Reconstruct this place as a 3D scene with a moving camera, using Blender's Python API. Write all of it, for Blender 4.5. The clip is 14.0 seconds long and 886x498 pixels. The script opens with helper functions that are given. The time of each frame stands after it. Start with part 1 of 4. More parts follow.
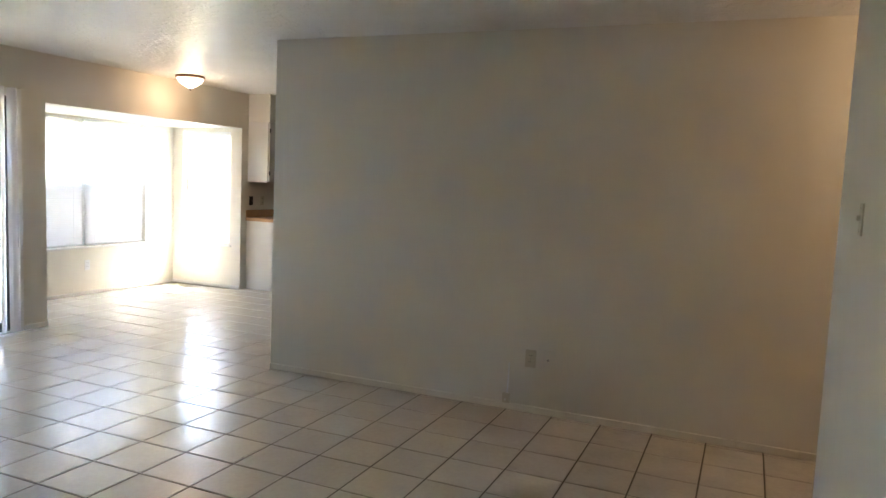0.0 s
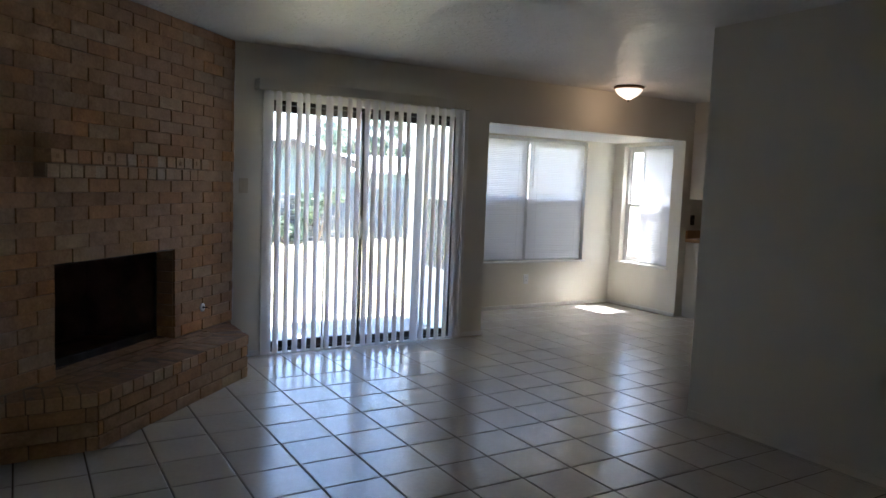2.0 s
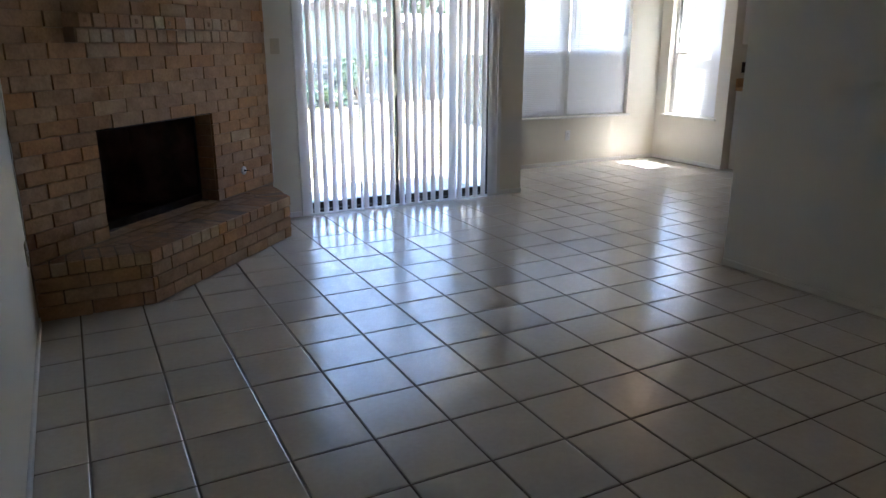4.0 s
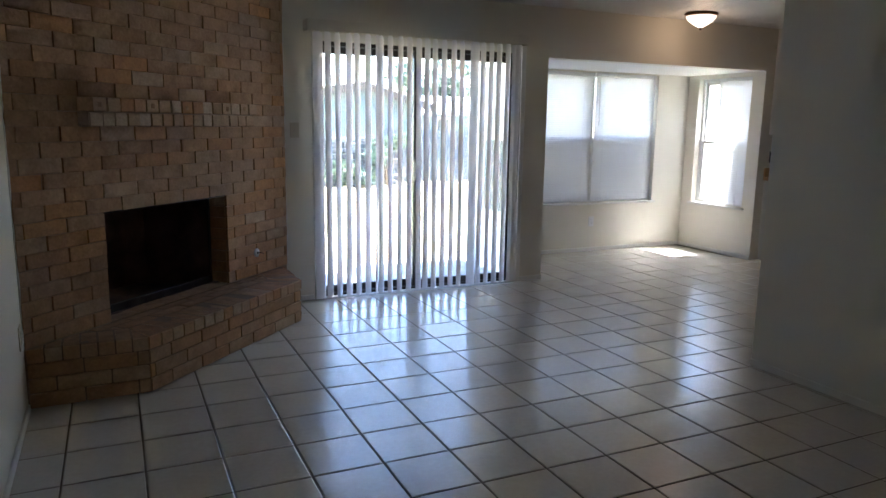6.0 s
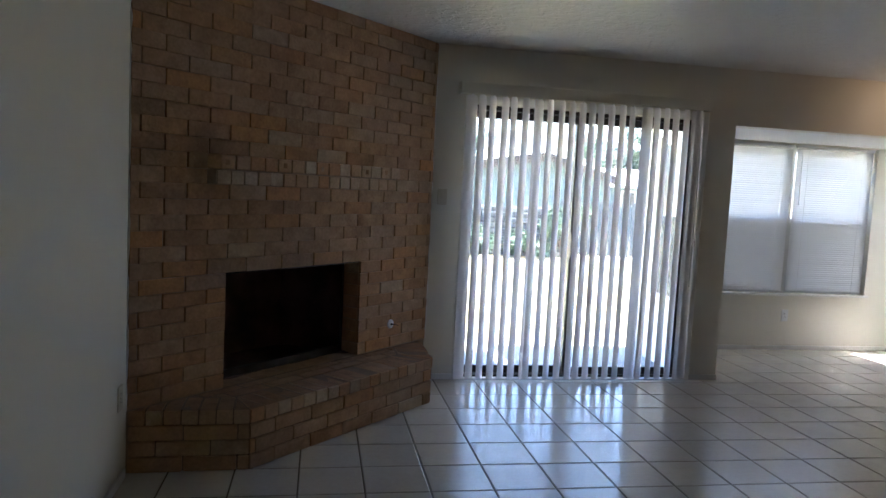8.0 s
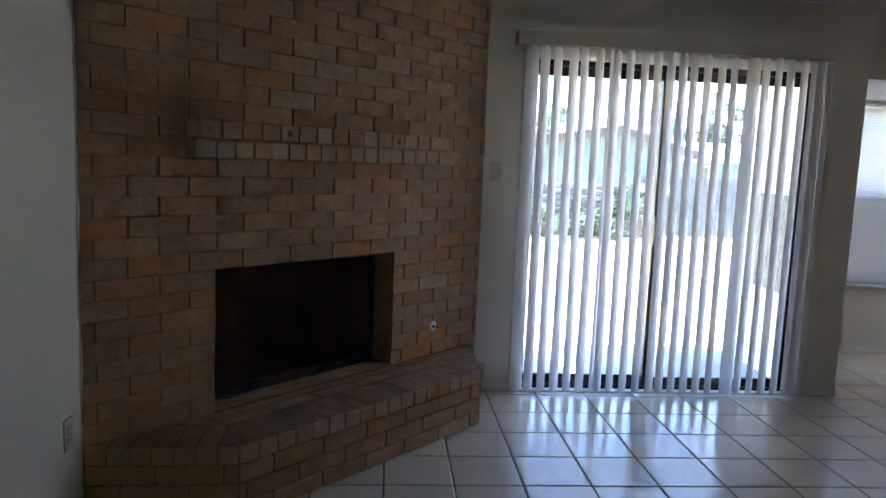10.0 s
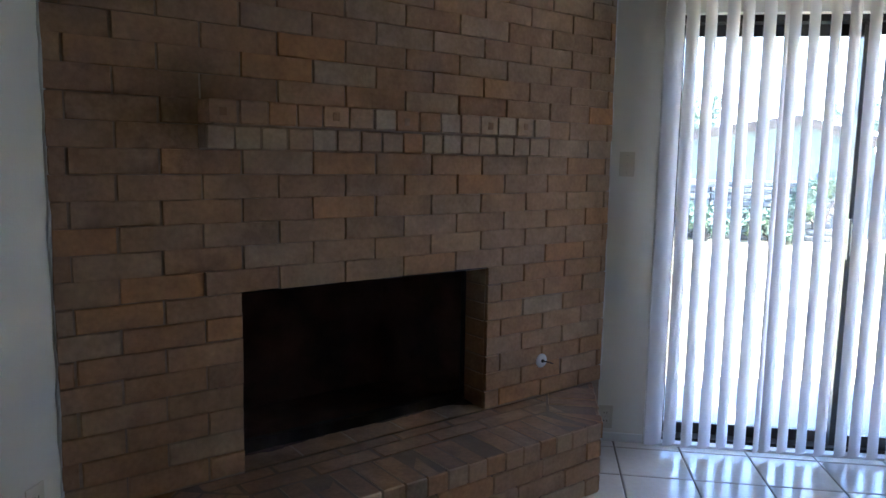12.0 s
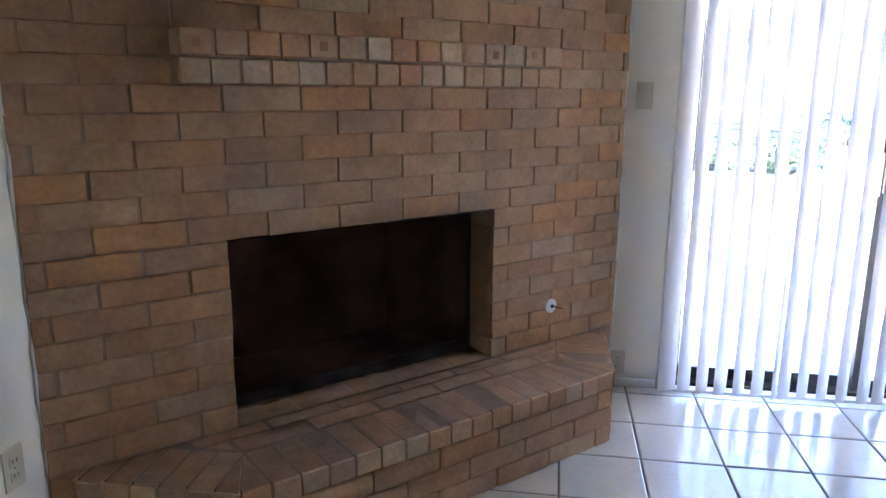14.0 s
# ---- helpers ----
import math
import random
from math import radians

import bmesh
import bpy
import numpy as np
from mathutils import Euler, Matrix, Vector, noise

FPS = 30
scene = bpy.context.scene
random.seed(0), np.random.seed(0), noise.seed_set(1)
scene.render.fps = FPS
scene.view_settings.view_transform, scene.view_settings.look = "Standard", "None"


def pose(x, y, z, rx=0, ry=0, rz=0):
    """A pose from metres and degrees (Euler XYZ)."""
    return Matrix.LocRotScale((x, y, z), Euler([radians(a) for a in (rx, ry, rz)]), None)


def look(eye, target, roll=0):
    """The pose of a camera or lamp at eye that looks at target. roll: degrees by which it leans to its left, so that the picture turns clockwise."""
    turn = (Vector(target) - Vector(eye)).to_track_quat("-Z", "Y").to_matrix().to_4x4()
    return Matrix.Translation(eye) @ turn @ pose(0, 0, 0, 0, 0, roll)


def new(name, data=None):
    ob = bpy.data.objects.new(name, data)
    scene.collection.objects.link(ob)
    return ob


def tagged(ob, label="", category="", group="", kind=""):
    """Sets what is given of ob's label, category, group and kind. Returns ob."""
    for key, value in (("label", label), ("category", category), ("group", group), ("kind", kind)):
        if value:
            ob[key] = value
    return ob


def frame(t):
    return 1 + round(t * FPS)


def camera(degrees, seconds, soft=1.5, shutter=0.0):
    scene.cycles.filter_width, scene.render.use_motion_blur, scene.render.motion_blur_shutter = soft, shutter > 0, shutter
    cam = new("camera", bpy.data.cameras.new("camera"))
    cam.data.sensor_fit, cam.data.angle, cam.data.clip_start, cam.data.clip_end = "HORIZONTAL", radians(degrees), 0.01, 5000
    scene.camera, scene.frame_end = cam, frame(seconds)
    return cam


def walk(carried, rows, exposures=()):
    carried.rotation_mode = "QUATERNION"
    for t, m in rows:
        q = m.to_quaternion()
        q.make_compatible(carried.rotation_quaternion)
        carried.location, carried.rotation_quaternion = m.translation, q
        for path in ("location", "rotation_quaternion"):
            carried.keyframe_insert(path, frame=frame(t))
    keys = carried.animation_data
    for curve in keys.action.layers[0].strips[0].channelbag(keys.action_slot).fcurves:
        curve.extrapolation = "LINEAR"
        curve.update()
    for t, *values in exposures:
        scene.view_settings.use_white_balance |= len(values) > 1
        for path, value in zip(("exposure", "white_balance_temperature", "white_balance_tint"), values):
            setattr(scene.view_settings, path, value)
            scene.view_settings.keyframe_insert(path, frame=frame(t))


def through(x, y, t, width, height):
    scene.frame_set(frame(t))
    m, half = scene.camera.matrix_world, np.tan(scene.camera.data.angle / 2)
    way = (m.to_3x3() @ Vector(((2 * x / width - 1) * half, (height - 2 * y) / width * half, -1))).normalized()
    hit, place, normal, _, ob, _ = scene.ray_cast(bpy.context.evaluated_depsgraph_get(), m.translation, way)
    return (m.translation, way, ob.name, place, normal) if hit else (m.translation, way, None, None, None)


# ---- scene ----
cam = camera(63.7, 14.0)
PATH = [
    (0, (-0.204, -5.783, 1.472), (1.632, -5.012, 1.282), 2.5),
    (0.5, (0.093, -5.629, 1.442), (1.820, -4.634, 1.273), 2.7),
    (1, (0.231, -5.619, 1.478), (1.815, -4.410, 1.305), 2.8),
    (1.5, (0.338, -5.556, 1.468), (1.709, -4.111, 1.285), 3.4),
    (2, (0.494, -5.550, 1.424), (1.527, -3.847, 1.242), 2.2),
    (2.5, (0.419, -5.643, 1.443), (1.254, -3.834, 1.263), 1.9),
    (3, (0.504, -5.601, 1.406), (1.350, -3.811, 1.118), 1.6),
    (3.2, (0.527, -5.604, 1.378), (1.384, -3.836, 1.002), 1.2),
    (5.3, (0.589, -5.669, 1.410), (1.481, -3.988, 0.798), -0.4),
    (5.5, (0.623, -5.632, 1.430), (1.505, -3.917, 0.901), 0.1),
    (6, (0.721, -5.527, 1.426), (1.556, -3.743, 1.077), 0.9),
    (6.5, (0.815, -5.466, 1.439), (1.567, -3.630, 1.190), 2.0),
    (7, (0.948, -5.352, 1.448), (1.573, -3.465, 1.236), 2.7),
    (7.5, (1.053, -5.233, 1.429), (1.527, -3.298, 1.250), 2.9),
    (8, (1.133, -5.117, 1.422), (1.487, -3.156, 1.249), 2.9),
    (8.2, (1.148, -5.059, 1.445), (1.478, -3.096, 1.253), 3.1),
    (10.5, (1.466, -4.037, 1.393), (1.543, -2.053, 1.147), 1.9),
    (11, (1.565, -3.828, 1.386), (1.517, -1.843, 1.146), 1.6),
    (11.5, (1.645, -3.637, 1.361), (1.460, -1.658, 1.142), 1.2),
    (12, (1.637, -3.457, 1.362), (1.369, -1.491, 1.111), 1.0),
    (12.5, (1.631, -3.321, 1.379), (1.290, -1.383, 1.023), 1.0),
    (13, (1.625, -3.275, 1.344), (1.241, -1.362, 0.906), 0.5),
    (13.5, (1.588, -3.246, 1.366), (1.208, -1.347, 0.868), 0.1),
    (14, (1.652, -3.273, 1.367), (1.354, -1.343, 0.933), 0.4),
]
LIGHT = [
    (0, 5.75, 6090, 10), (0.5, 5.00, 6040, 10), (1, 4.48, 5940, 10), (1.5, 4.10, 5720, 12), (2, 3.70, 5680, 12), (3, 3.80, 5680, 12), (3.2, 3.85, 5680, 12), (5.3, 4.75, 5630, 12), (5.6, 4.52, 5630, 12),
    (6.2, 3.95, 5630, 12), (7.5, 3.80, 5630, 12), (10.5, 4.00, 5430, 12), (11.5, 4.12, 5270, 13), (12.5, 4.63, 5170, 13), (13, 5.03, 5300, 14), (14, 5.43, 5500, 17),
]
walk(cam, [(t, look(eye, target, roll)) for t, eye, target, roll in PATH], LIGHT)

# ---- world and sun ----
SUN_TO = Vector((0.48, -0.05, 1.0)).normalized()
world = bpy.data.worlds.new("sky")
scene.world = world
world.use_nodes = True
wn = world.node_tree
wn.nodes.clear()
sky = wn.nodes.new("ShaderNodeTexSky")
sky.sky_type, sky.sun_disc = "NISHITA", False
sky.sun_elevation = math.asin(SUN_TO.z)
sky.sun_rotation = math.atan2(SUN_TO.x, SUN_TO.y)
sky.dust_density = 2.0
bg = wn.nodes.new("ShaderNodeBackground")
bg.inputs["Strength"].default_value = 0.15
wo = wn.nodes.new("ShaderNodeOutputWorld")
wn.links.new(sky.outputs[0], bg.inputs["Color"])
wn.links.new(bg.outputs[0], wo.inputs["Surface"])
sun_data = bpy.data.lights.new("sun", "SUN")
sun_data.energy, sun_data.angle, sun_data.color = 5.0, radians(0.53), (1.0, 0.95, 0.87)
sun = new("sun", sun_data)
sun.matrix_world = look(SUN_TO * 30, (0, 0, 0))


# ---- materials ----
def mat(name, base=(0.5, 0.5, 0.5), other=None, rough=0.6, scale=4.0, fine=60.0, bump=0.1, bump_dist=0.003,
        metal=0.0, spread=0.5, piece=None, rough_var=0.08, island=False, coat=0.0, fine_mix=0.25, stain=0.45, blackening=None):
    """Noise at two scales between two colours, with a fine bump. piece: colours among which the object's chance picks."""
    m = bpy.data.materials.new(name)
    m.use_nodes = True
    n, l = m.node_tree.nodes, m.node_tree.links
    p = n["Principled BSDF"]
    co = n.new("ShaderNodeTexCoord")
    big, small = n.new("ShaderNodeTexNoise"), n.new("ShaderNodeTexNoise")
    big.inputs["Scale"].default_value, big.inputs["Detail"].default_value = scale, 5
    small.inputs["Scale"].default_value, small.inputs["Detail"].default_value = fine, 4
    where = co.outputs["Object"]
    if piece or island:
        # each piece takes its own stretch of the grain
        chance = n.new("ShaderNodeNewGeometry").outputs["Random Per Island"] if island else n.new("ShaderNodeObjectInfo").outputs["Random"]
        shift = n.new("ShaderNodeVectorMath")
        shift.operation = "MULTIPLY_ADD"
        comb = n.new("ShaderNodeCombineXYZ")
        for k in range(3):
            l.new(chance, comb.inputs[k])
        l.new(comb.outputs[0], shift.inputs[0])
        shift.inputs[1].default_value = (37.0, 91.0, 53.0)
        l.new(where, shift.inputs[2])
        where = shift.outputs[0]
    for t in (big, small):
        l.new(where, t.inputs["Vector"])
    if piece:
        ramp = n.new("ShaderNodeValToRGB")
        ramp.color_ramp.interpolation = "LINEAR"
        el = ramp.color_ramp.elements
        while len(el) < len(piece):
            el.new(0.5)
        for k, c in enumerate(piece):
            el[k].position = k / (len(piece) - 1)
            el[k].color = (*c, 1)
        l.new(chance, ramp.inputs[0])
        first = ramp.outputs[0]
    else:
        rgb = n.new("ShaderNodeRGB")
        rgb.outputs[0].default_value = (*base, 1)
        first = rgb.outputs[0]
    other = other or tuple(c * 0.8 for c in base)
    fac = n.new("ShaderNodeMapRange")
    fac.inputs["From Min"].default_value, fac.inputs["From Max"].default_value = 0.5 - spread / 2, 0.5 + spread / 2
    l.new(big.outputs["Fac"], fac.inputs["Value"])
    mix = n.new("ShaderNodeMix")
    mix.data_type = "RGBA"
    l.new(fac.outputs[0], mix.inputs["Factor"])
    l.new(first, mix.inputs["A"])
    mix.inputs["B"].default_value = (*other, 1)
    if piece:
        half = n.new("ShaderNodeMath")
        half.operation = "MULTIPLY"
        half.inputs[1].default_value = stain
        l.new(fac.outputs[0], half.inputs[0])
        l.new(half.outputs[0], mix.inputs["Factor"])
    grain = n.new("ShaderNodeMix")
    grain.data_type, grain.blend_type = "RGBA", "OVERLAY"
    grain.inputs["Factor"].default_value = fine_mix
    l.new(mix.outputs["Result"], grain.inputs["A"])
    l.new(small.outputs["Color"], grain.inputs["B"])
    bw = n.new("ShaderNodeRGBToBW")
    l.new(small.outputs["Color"], bw.inputs[0])
    l.new(bw.outputs[0], grain.inputs["B"])
    l.new(grain.outputs["Result"], p.inputs["Base Color"])
    if blackening:
        # an uneven darkening round a place in the room: centre, reach, how black
        centre, reach, black = blackening
        here, gap, wave, add, fade, deep, dark_mix = (n.new("ShaderNode" + k) for k in ("NewGeometry", "VectorMath", "TexNoise", "Math", "MapRange", "Math", "Mix"))
        gap.operation, add.operation, deep.operation = "DISTANCE", "MULTIPLY_ADD", "MULTIPLY"
        gap.inputs[1].default_value = centre
        wave.inputs["Scale"].default_value, wave.inputs["Detail"].default_value = 6.0, 4
        add.inputs[1].default_value = reach * 1.6
        fade.interpolation_type = "SMOOTHSTEP"
        fade.inputs["From Min"].default_value, fade.inputs["From Max"].default_value = reach * 0.9, reach * 2.1
        fade.inputs["To Min"].default_value, fade.inputs["To Max"].default_value = 1.0, 0.0
        deep.inputs[1].default_value = black
        dark_mix.data_type = "RGBA"
        dark_mix.inputs["B"].default_value = (0.045, 0.030, 0.022, 1)
        l.new(here.outputs["Position"], gap.inputs[0])
        l.new(here.outputs["Position"], wave.inputs["Vector"])
        l.new(wave.outputs["Fac"], add.inputs[0])
        l.new(gap.outputs["Value"], add.inputs[2])
        l.new(add.outputs[0], fade.inputs["Value"])
        l.new(fade.outputs[0], deep.inputs[0])
        l.new(deep.outputs[0], dark_mix.inputs["Factor"])
        l.new(grain.outputs["Result"], dark_mix.inputs["A"])
        l.new(dark_mix.outputs["Result"], p.inputs["Base Color"])
    rr = n.new("ShaderNodeMapRange")
    rr.inputs["To Min"].default_value, rr.inputs["To Max"].default_value = max(0.02, rough - rough_var), min(1, rough + rough_var)
    l.new(big.outputs["Fac"], rr.inputs["Value"])
    l.new(rr.outputs[0], p.inputs["Roughness"])
    p.inputs["Metallic"].default_value = metal
    p.inputs["Coat Weight"].default_value = coat
    if bump:
        b = n.new("ShaderNodeBump")
        b.inputs["Strength"].default_value, b.inputs["Distance"].default_value = bump, bump_dist
        l.new(small.outputs["Fac"], b.inputs["Height"])
        l.new(b.outputs[0], p.inputs["Normal"])
    return m


def sheer(name, color, through, rough=0.5):
    """Thin white plastic that lets part of the light through."""
    m = bpy.data.materials.new(name)
    m.use_nodes = True
    n, l = m.node_tree.nodes, m.node_tree.links
    p, out = n["Principled BSDF"], n["Material Output"]
    p.inputs["Base Color"].default_value = (*color, 1)
    p.inputs["Roughness"].default_value = rough
    tr = n.new("ShaderNodeBsdfTranslucent")
    tr.inputs["Color"].default_value = (*color, 1)
    mx = n.new("ShaderNodeMixShader")
    mx.inputs[0].default_value = through
    l.new(p.outputs[0], mx.inputs[1])
    l.new(tr.outputs[0], mx.inputs[2])
    l.new(mx.outputs[0], out.inputs["Surface"])
    return m


def mesh_cloth(name, color, holes):
    """Insect screen: partly open weave."""
    m = bpy.data.materials.new(name)
    m.use_nodes = True
    n, l = m.node_tree.nodes, m.node_tree.links
    p, out = n["Principled BSDF"], n["Material Output"]
    p.inputs["Base Color"].default_value = (*color, 1)
    t = n.new("ShaderNodeBsdfTransparent")
    mx = n.new("ShaderNodeMixShader")
    mx.inputs[0].default_value = holes
    l.new(p.outputs[0], mx.inputs[1])
    l.new(t.outputs[0], mx.inputs[2])
    l.new(mx.outputs[0], out.inputs["Surface"])
    return m


def glow(name, color, strength):
    m = bpy.data.materials.new(name)
    m.use_nodes = True
    p = m.node_tree.nodes["Principled BSDF"]
    p.inputs["Base Color"].default_value = (0.8, 0.76, 0.7, 1)
    p.inputs["Emission Color"].default_value = (*color, 1)
    p.inputs["Emission Strength"].default_value = strength
    p.inputs["Roughness"].default_value = 0.3
    return m


def knockdown(name, base):
    """Plaster flattened into low islands between smoother gaps."""
    m = mat(name, base, tuple(c * 0.95 for c in base), rough=0.42, scale=2.0, fine=90, bump=0.0, fine_mix=0.05)
    n, l = m.node_tree.nodes, m.node_tree.links
    p = n["Principled BSDF"]
    co, blob, step, b = n.new("ShaderNodeTexCoord"), n.new("ShaderNodeTexNoise"), n.new("ShaderNodeMapRange"), n.new("ShaderNodeBump")
    blob.inputs["Scale"].default_value, blob.inputs["Detail"].default_value, blob.inputs["Distortion"].default_value = 17.0, 3.5, 0.6
    step.inputs["From Min"].default_value, step.inputs["From Max"].default_value = 0.46, 0.56
    b.inputs["Strength"].default_value, b.inputs["Distance"].default_value = 0.75, 0.005
    l.new(co.outputs["Object"], blob.inputs["Vector"])
    l.new(blob.outputs["Fac"], step.inputs["Value"])
    l.new(step.outputs[0], b.inputs["Height"])
    l.new(b.outputs[0], p.inputs["Normal"])
    return m


WALL = mat("wall_paint", (0.785, 0.745, 0.645), (0.745, 0.705, 0.612), rough=0.6, scale=1.2, fine=140, bump=0.25, bump_dist=0.002, fine_mix=0.06)
CEIL = knockdown("ceiling_texture", (0.83, 0.81, 0.77))
TRIM = mat("trim_paint", (0.80, 0.79, 0.75), (0.76, 0.74, 0.70), rough=0.4, scale=3, fine=90, bump=0.05, fine_mix=0.05)
TILE = mat("floor_tile", other=(0.50, 0.455, 0.395), rough=0.215, scale=5, fine=45, bump=0.05, bump_dist=0.002, rough_var=0.06,
           piece=((0.61, 0.56, 0.485), (0.65, 0.60, 0.515), (0.58, 0.535, 0.465), (0.63, 0.58, 0.51)), fine_mix=0.15)
TILES = mat("floor_tile_far", (0.62, 0.57, 0.495), (0.50, 0.46, 0.40), rough=0.215, scale=5, fine=45, bump=0.05, bump_dist=0.002, rough_var=0.06, island=True, fine_mix=0.15)
GROUT = mat("grout", (0.12, 0.09, 0.075), (0.07, 0.055, 0.045), rough=0.85, scale=3, fine=120, bump=0.3)
DARK_PATCH = ((0.595, -1.365, 1.51), 0.15, 0.42)      # darker patch at the mantel's end
BRICK = mat("brick", other=(0.27, 0.155, 0.088), rough=0.88, scale=11, fine=60, bump=0.5, bump_dist=0.005, fine_mix=0.36, spread=0.4, stain=0.5, blackening=DARK_PATCH,
            piece=((0.52, 0.27, 0.12), (0.48, 0.305, 0.17), (0.43, 0.24, 0.125), (0.51, 0.35, 0.21), (0.57, 0.285, 0.115), (0.44, 0.285, 0.165), (0.50, 0.285, 0.145), (0.51, 0.365, 0.23), (0.47, 0.26, 0.13), (0.46, 0.315, 0.195)))
BRICK_PALE = mat("brick_pale", other=(0.34, 0.215, 0.13), rough=0.88, scale=14, fine=70, bump=0.5, bump_dist=0.005, fine_mix=0.36, spread=0.4, stain=0.45,
                 piece=((0.51, 0.35, 0.215), (0.53, 0.27, 0.125), (0.55, 0.42, 0.285), (0.50, 0.255, 0.115), (0.53, 0.365, 0.225), (0.55, 0.285, 0.13), (0.55, 0.425, 0.29), (0.50, 0.27, 0.13)))
BRICK_DARK = mat("brick_darker", other=(0.16, 0.095, 0.058), rough=0.9, scale=11, fine=60, bump=0.5, bump_dist=0.005, fine_mix=0.36, spread=0.36, stain=0.55,
                 piece=((0.37, 0.215, 0.115), (0.33, 0.185, 0.10), (0.36, 0.23, 0.135)))
MORTAR_DARK = mat("mortar_dark", (0.25, 0.165, 0.11), (0.16, 0.105, 0.07), rough=0.95, scale=6, fine=90, bump=0.5, bump_dist=0.004)
MORTAR = mat("mortar", (0.40, 0.285, 0.195), (0.30, 0.21, 0.14), rough=0.95, scale=6, fine=90, bump=0.5, bump_dist=0.004)
SOOT = mat("blackening", (0.04, 0.026, 0.022), (0.14, 0.078, 0.06), rough=0.7, scale=5, fine=60, bump=0.3, spread=0.3)
IRON = mat("black_iron", (0.02, 0.02, 0.022), (0.05, 0.045, 0.045), rough=0.45, scale=12, fine=90, bump=0.2, metal=0.4)
BRONZE = mat("dark_bronze_aluminium", (0.035, 0.030, 0.028), (0.05, 0.045, 0.04), rough=0.4, scale=8, fine=120, bump=0.05, metal=0.6)
BRASS = mat("antique_brass", (0.30, 0.17, 0.09), (0.22, 0.12, 0.06), rough=0.35, scale=10, fine=60, bump=0.05, metal=0.7)
IVORY = mat("ivory_plastic", (0.62, 0.56, 0.42), (0.58, 0.52, 0.40), rough=0.35, scale=20, fine=150, bump=0.02, fine_mix=0.05)
WHITE = mat("white_plastic", (0.80, 0.80, 0.80), (0.76, 0.76, 0.76), rough=0.35, scale=20, fine=150, bump=0.02, fine_mix=0.05)
DARK = mat("dark_slot", (0.03, 0.028, 0.025), rough=0.6, bump=0)
CHROME = mat("chrome", (0.75, 0.75, 0.76), (0.65, 0.65, 0.66), rough=0.2, metal=1.0, bump=0.02)
VANE = sheer("vane_plastic", (0.79, 0.765, 0.785), 0.105)
SLAT = sheer("blind_slat_plastic", (0.86, 0.86, 0.88), 0.155)
SCREEN = mesh_cloth("insect_screen", (0.03, 0.033, 0.042), 0.13)
SCREEN_THIN = mesh_cloth("worn_insect_screen", (0.10, 0.10, 0.11), 0.25)
ALU = mat("white_aluminium", (0.72, 0.72, 0.71), (0.66, 0.66, 0.65), rough=0.4, scale=10, fine=100, bump=0.03)
CABINET = mat("cabinet_paint", (0.76, 0.73, 0.67), (0.70, 0.67, 0.60), rough=0.4, scale=3, fine=80, bump=0.05, fine_mix=0.06)
COUNTER = mat("laminate_worktop", (0.50, 0.29, 0.13), (0.42, 0.24, 0.11), rough=0.35, scale=14, fine=120, bump=0.02)
LAWN = mat("dry_lawn", (0.45, 0.38, 0.23), (0.35, 0.315, 0.155), rough=0.95, scale=0.6, fine=14, bump=0.6, bump_dist=0.02)
CONCRETE = mat("patio_concrete", (0.24, 0.24, 0.255), (0.19, 0.19, 0.20), rough=0.85, scale=1.5, fine=60, bump=0.3)
FENCE = mat("weathered_board", other=(0.05, 0.06, 0.08), rough=0.85, scale=4, fine=30, bump=0.4,
            piece=((0.035, 0.044, 0.06), (0.027, 0.035, 0.048), (0.045, 0.055, 0.072)))
SIDING = mat("pale_siding", (0.075, 0.105, 0.12), (0.065, 0.092, 0.107), rough=0.7, scale=1.5, fine=40, bump=0.1)
ROOF = mat("roof_shingle", (0.30, 0.26, 0.23), (0.22, 0.19, 0.17), rough=0.9, scale=3, fine=30, bump=0.5, bump_dist=0.01)
FASCIA = mat("brown_fascia", (0.026, 0.017, 0.015), (0.02, 0.013, 0.011), rough=0.7, scale=3, fine=40)
STONE = mat("stacked_stone", other=(0.09, 0.09, 0.095), rough=0.9, scale=6, fine=40, bump=0.6, bump_dist=0.01,
            piece=((0.065, 0.07, 0.073), (0.04, 0.043, 0.047), (0.13, 0.135, 0.14)))
LEAF = mat("leaf", (0.05, 0.082, 0.05), (0.075, 0.11, 0.065), rough=0.5, scale=3, fine=20, bump=0, island=True)
BARK = mat("bark", (0.14, 0.10, 0.075), (0.09, 0.065, 0.05), rough=0.9, scale=6, fine=30, bump=0.7, bump_dist=0.01)
GLASS = bpy.data.materials.new("clear_glass")
GLASS.use_nodes = True
_g = GLASS.node_tree.nodes["Principled BSDF"]
_g.inputs["Transmission Weight"].default_value, _g.inputs["Roughness"].default_value, _g.inputs["IOR"].default_value = 1.0, 0.0, 1.45
_g.inputs["Base Color"].default_value = (0.985, 0.995, 0.99, 1)
BULB = glow("lit_frosted_glass", (1.0, 0.70, 0.48), 0.13)


# ---- small builders ----
def box(bm, x0, y0, z0, x1, y1, z1):
    v = [bm.verts.new((x, y, z)) for z in (z0, z1) for x, y in ((x0, y0), (x1, y0), (x1, y1), (x0, y1))]
    for f in ((3, 2, 1, 0), (4, 5, 6, 7), (0, 1, 5, 4), (1, 2, 6, 5), (2, 3, 7, 6), (3, 0, 4, 7)):
        bm.faces.new([v[i] for i in f])
    return v


def boxes(*spans, bevel=0.0):
    bm = bmesh.new()
    for s in spans:
        box(bm, *s)
    if bevel:
        bmesh.ops.bevel(bm, geom=bm.edges[:], offset=bevel, segments=2, affect="EDGES", profile=0.5)
    return bm


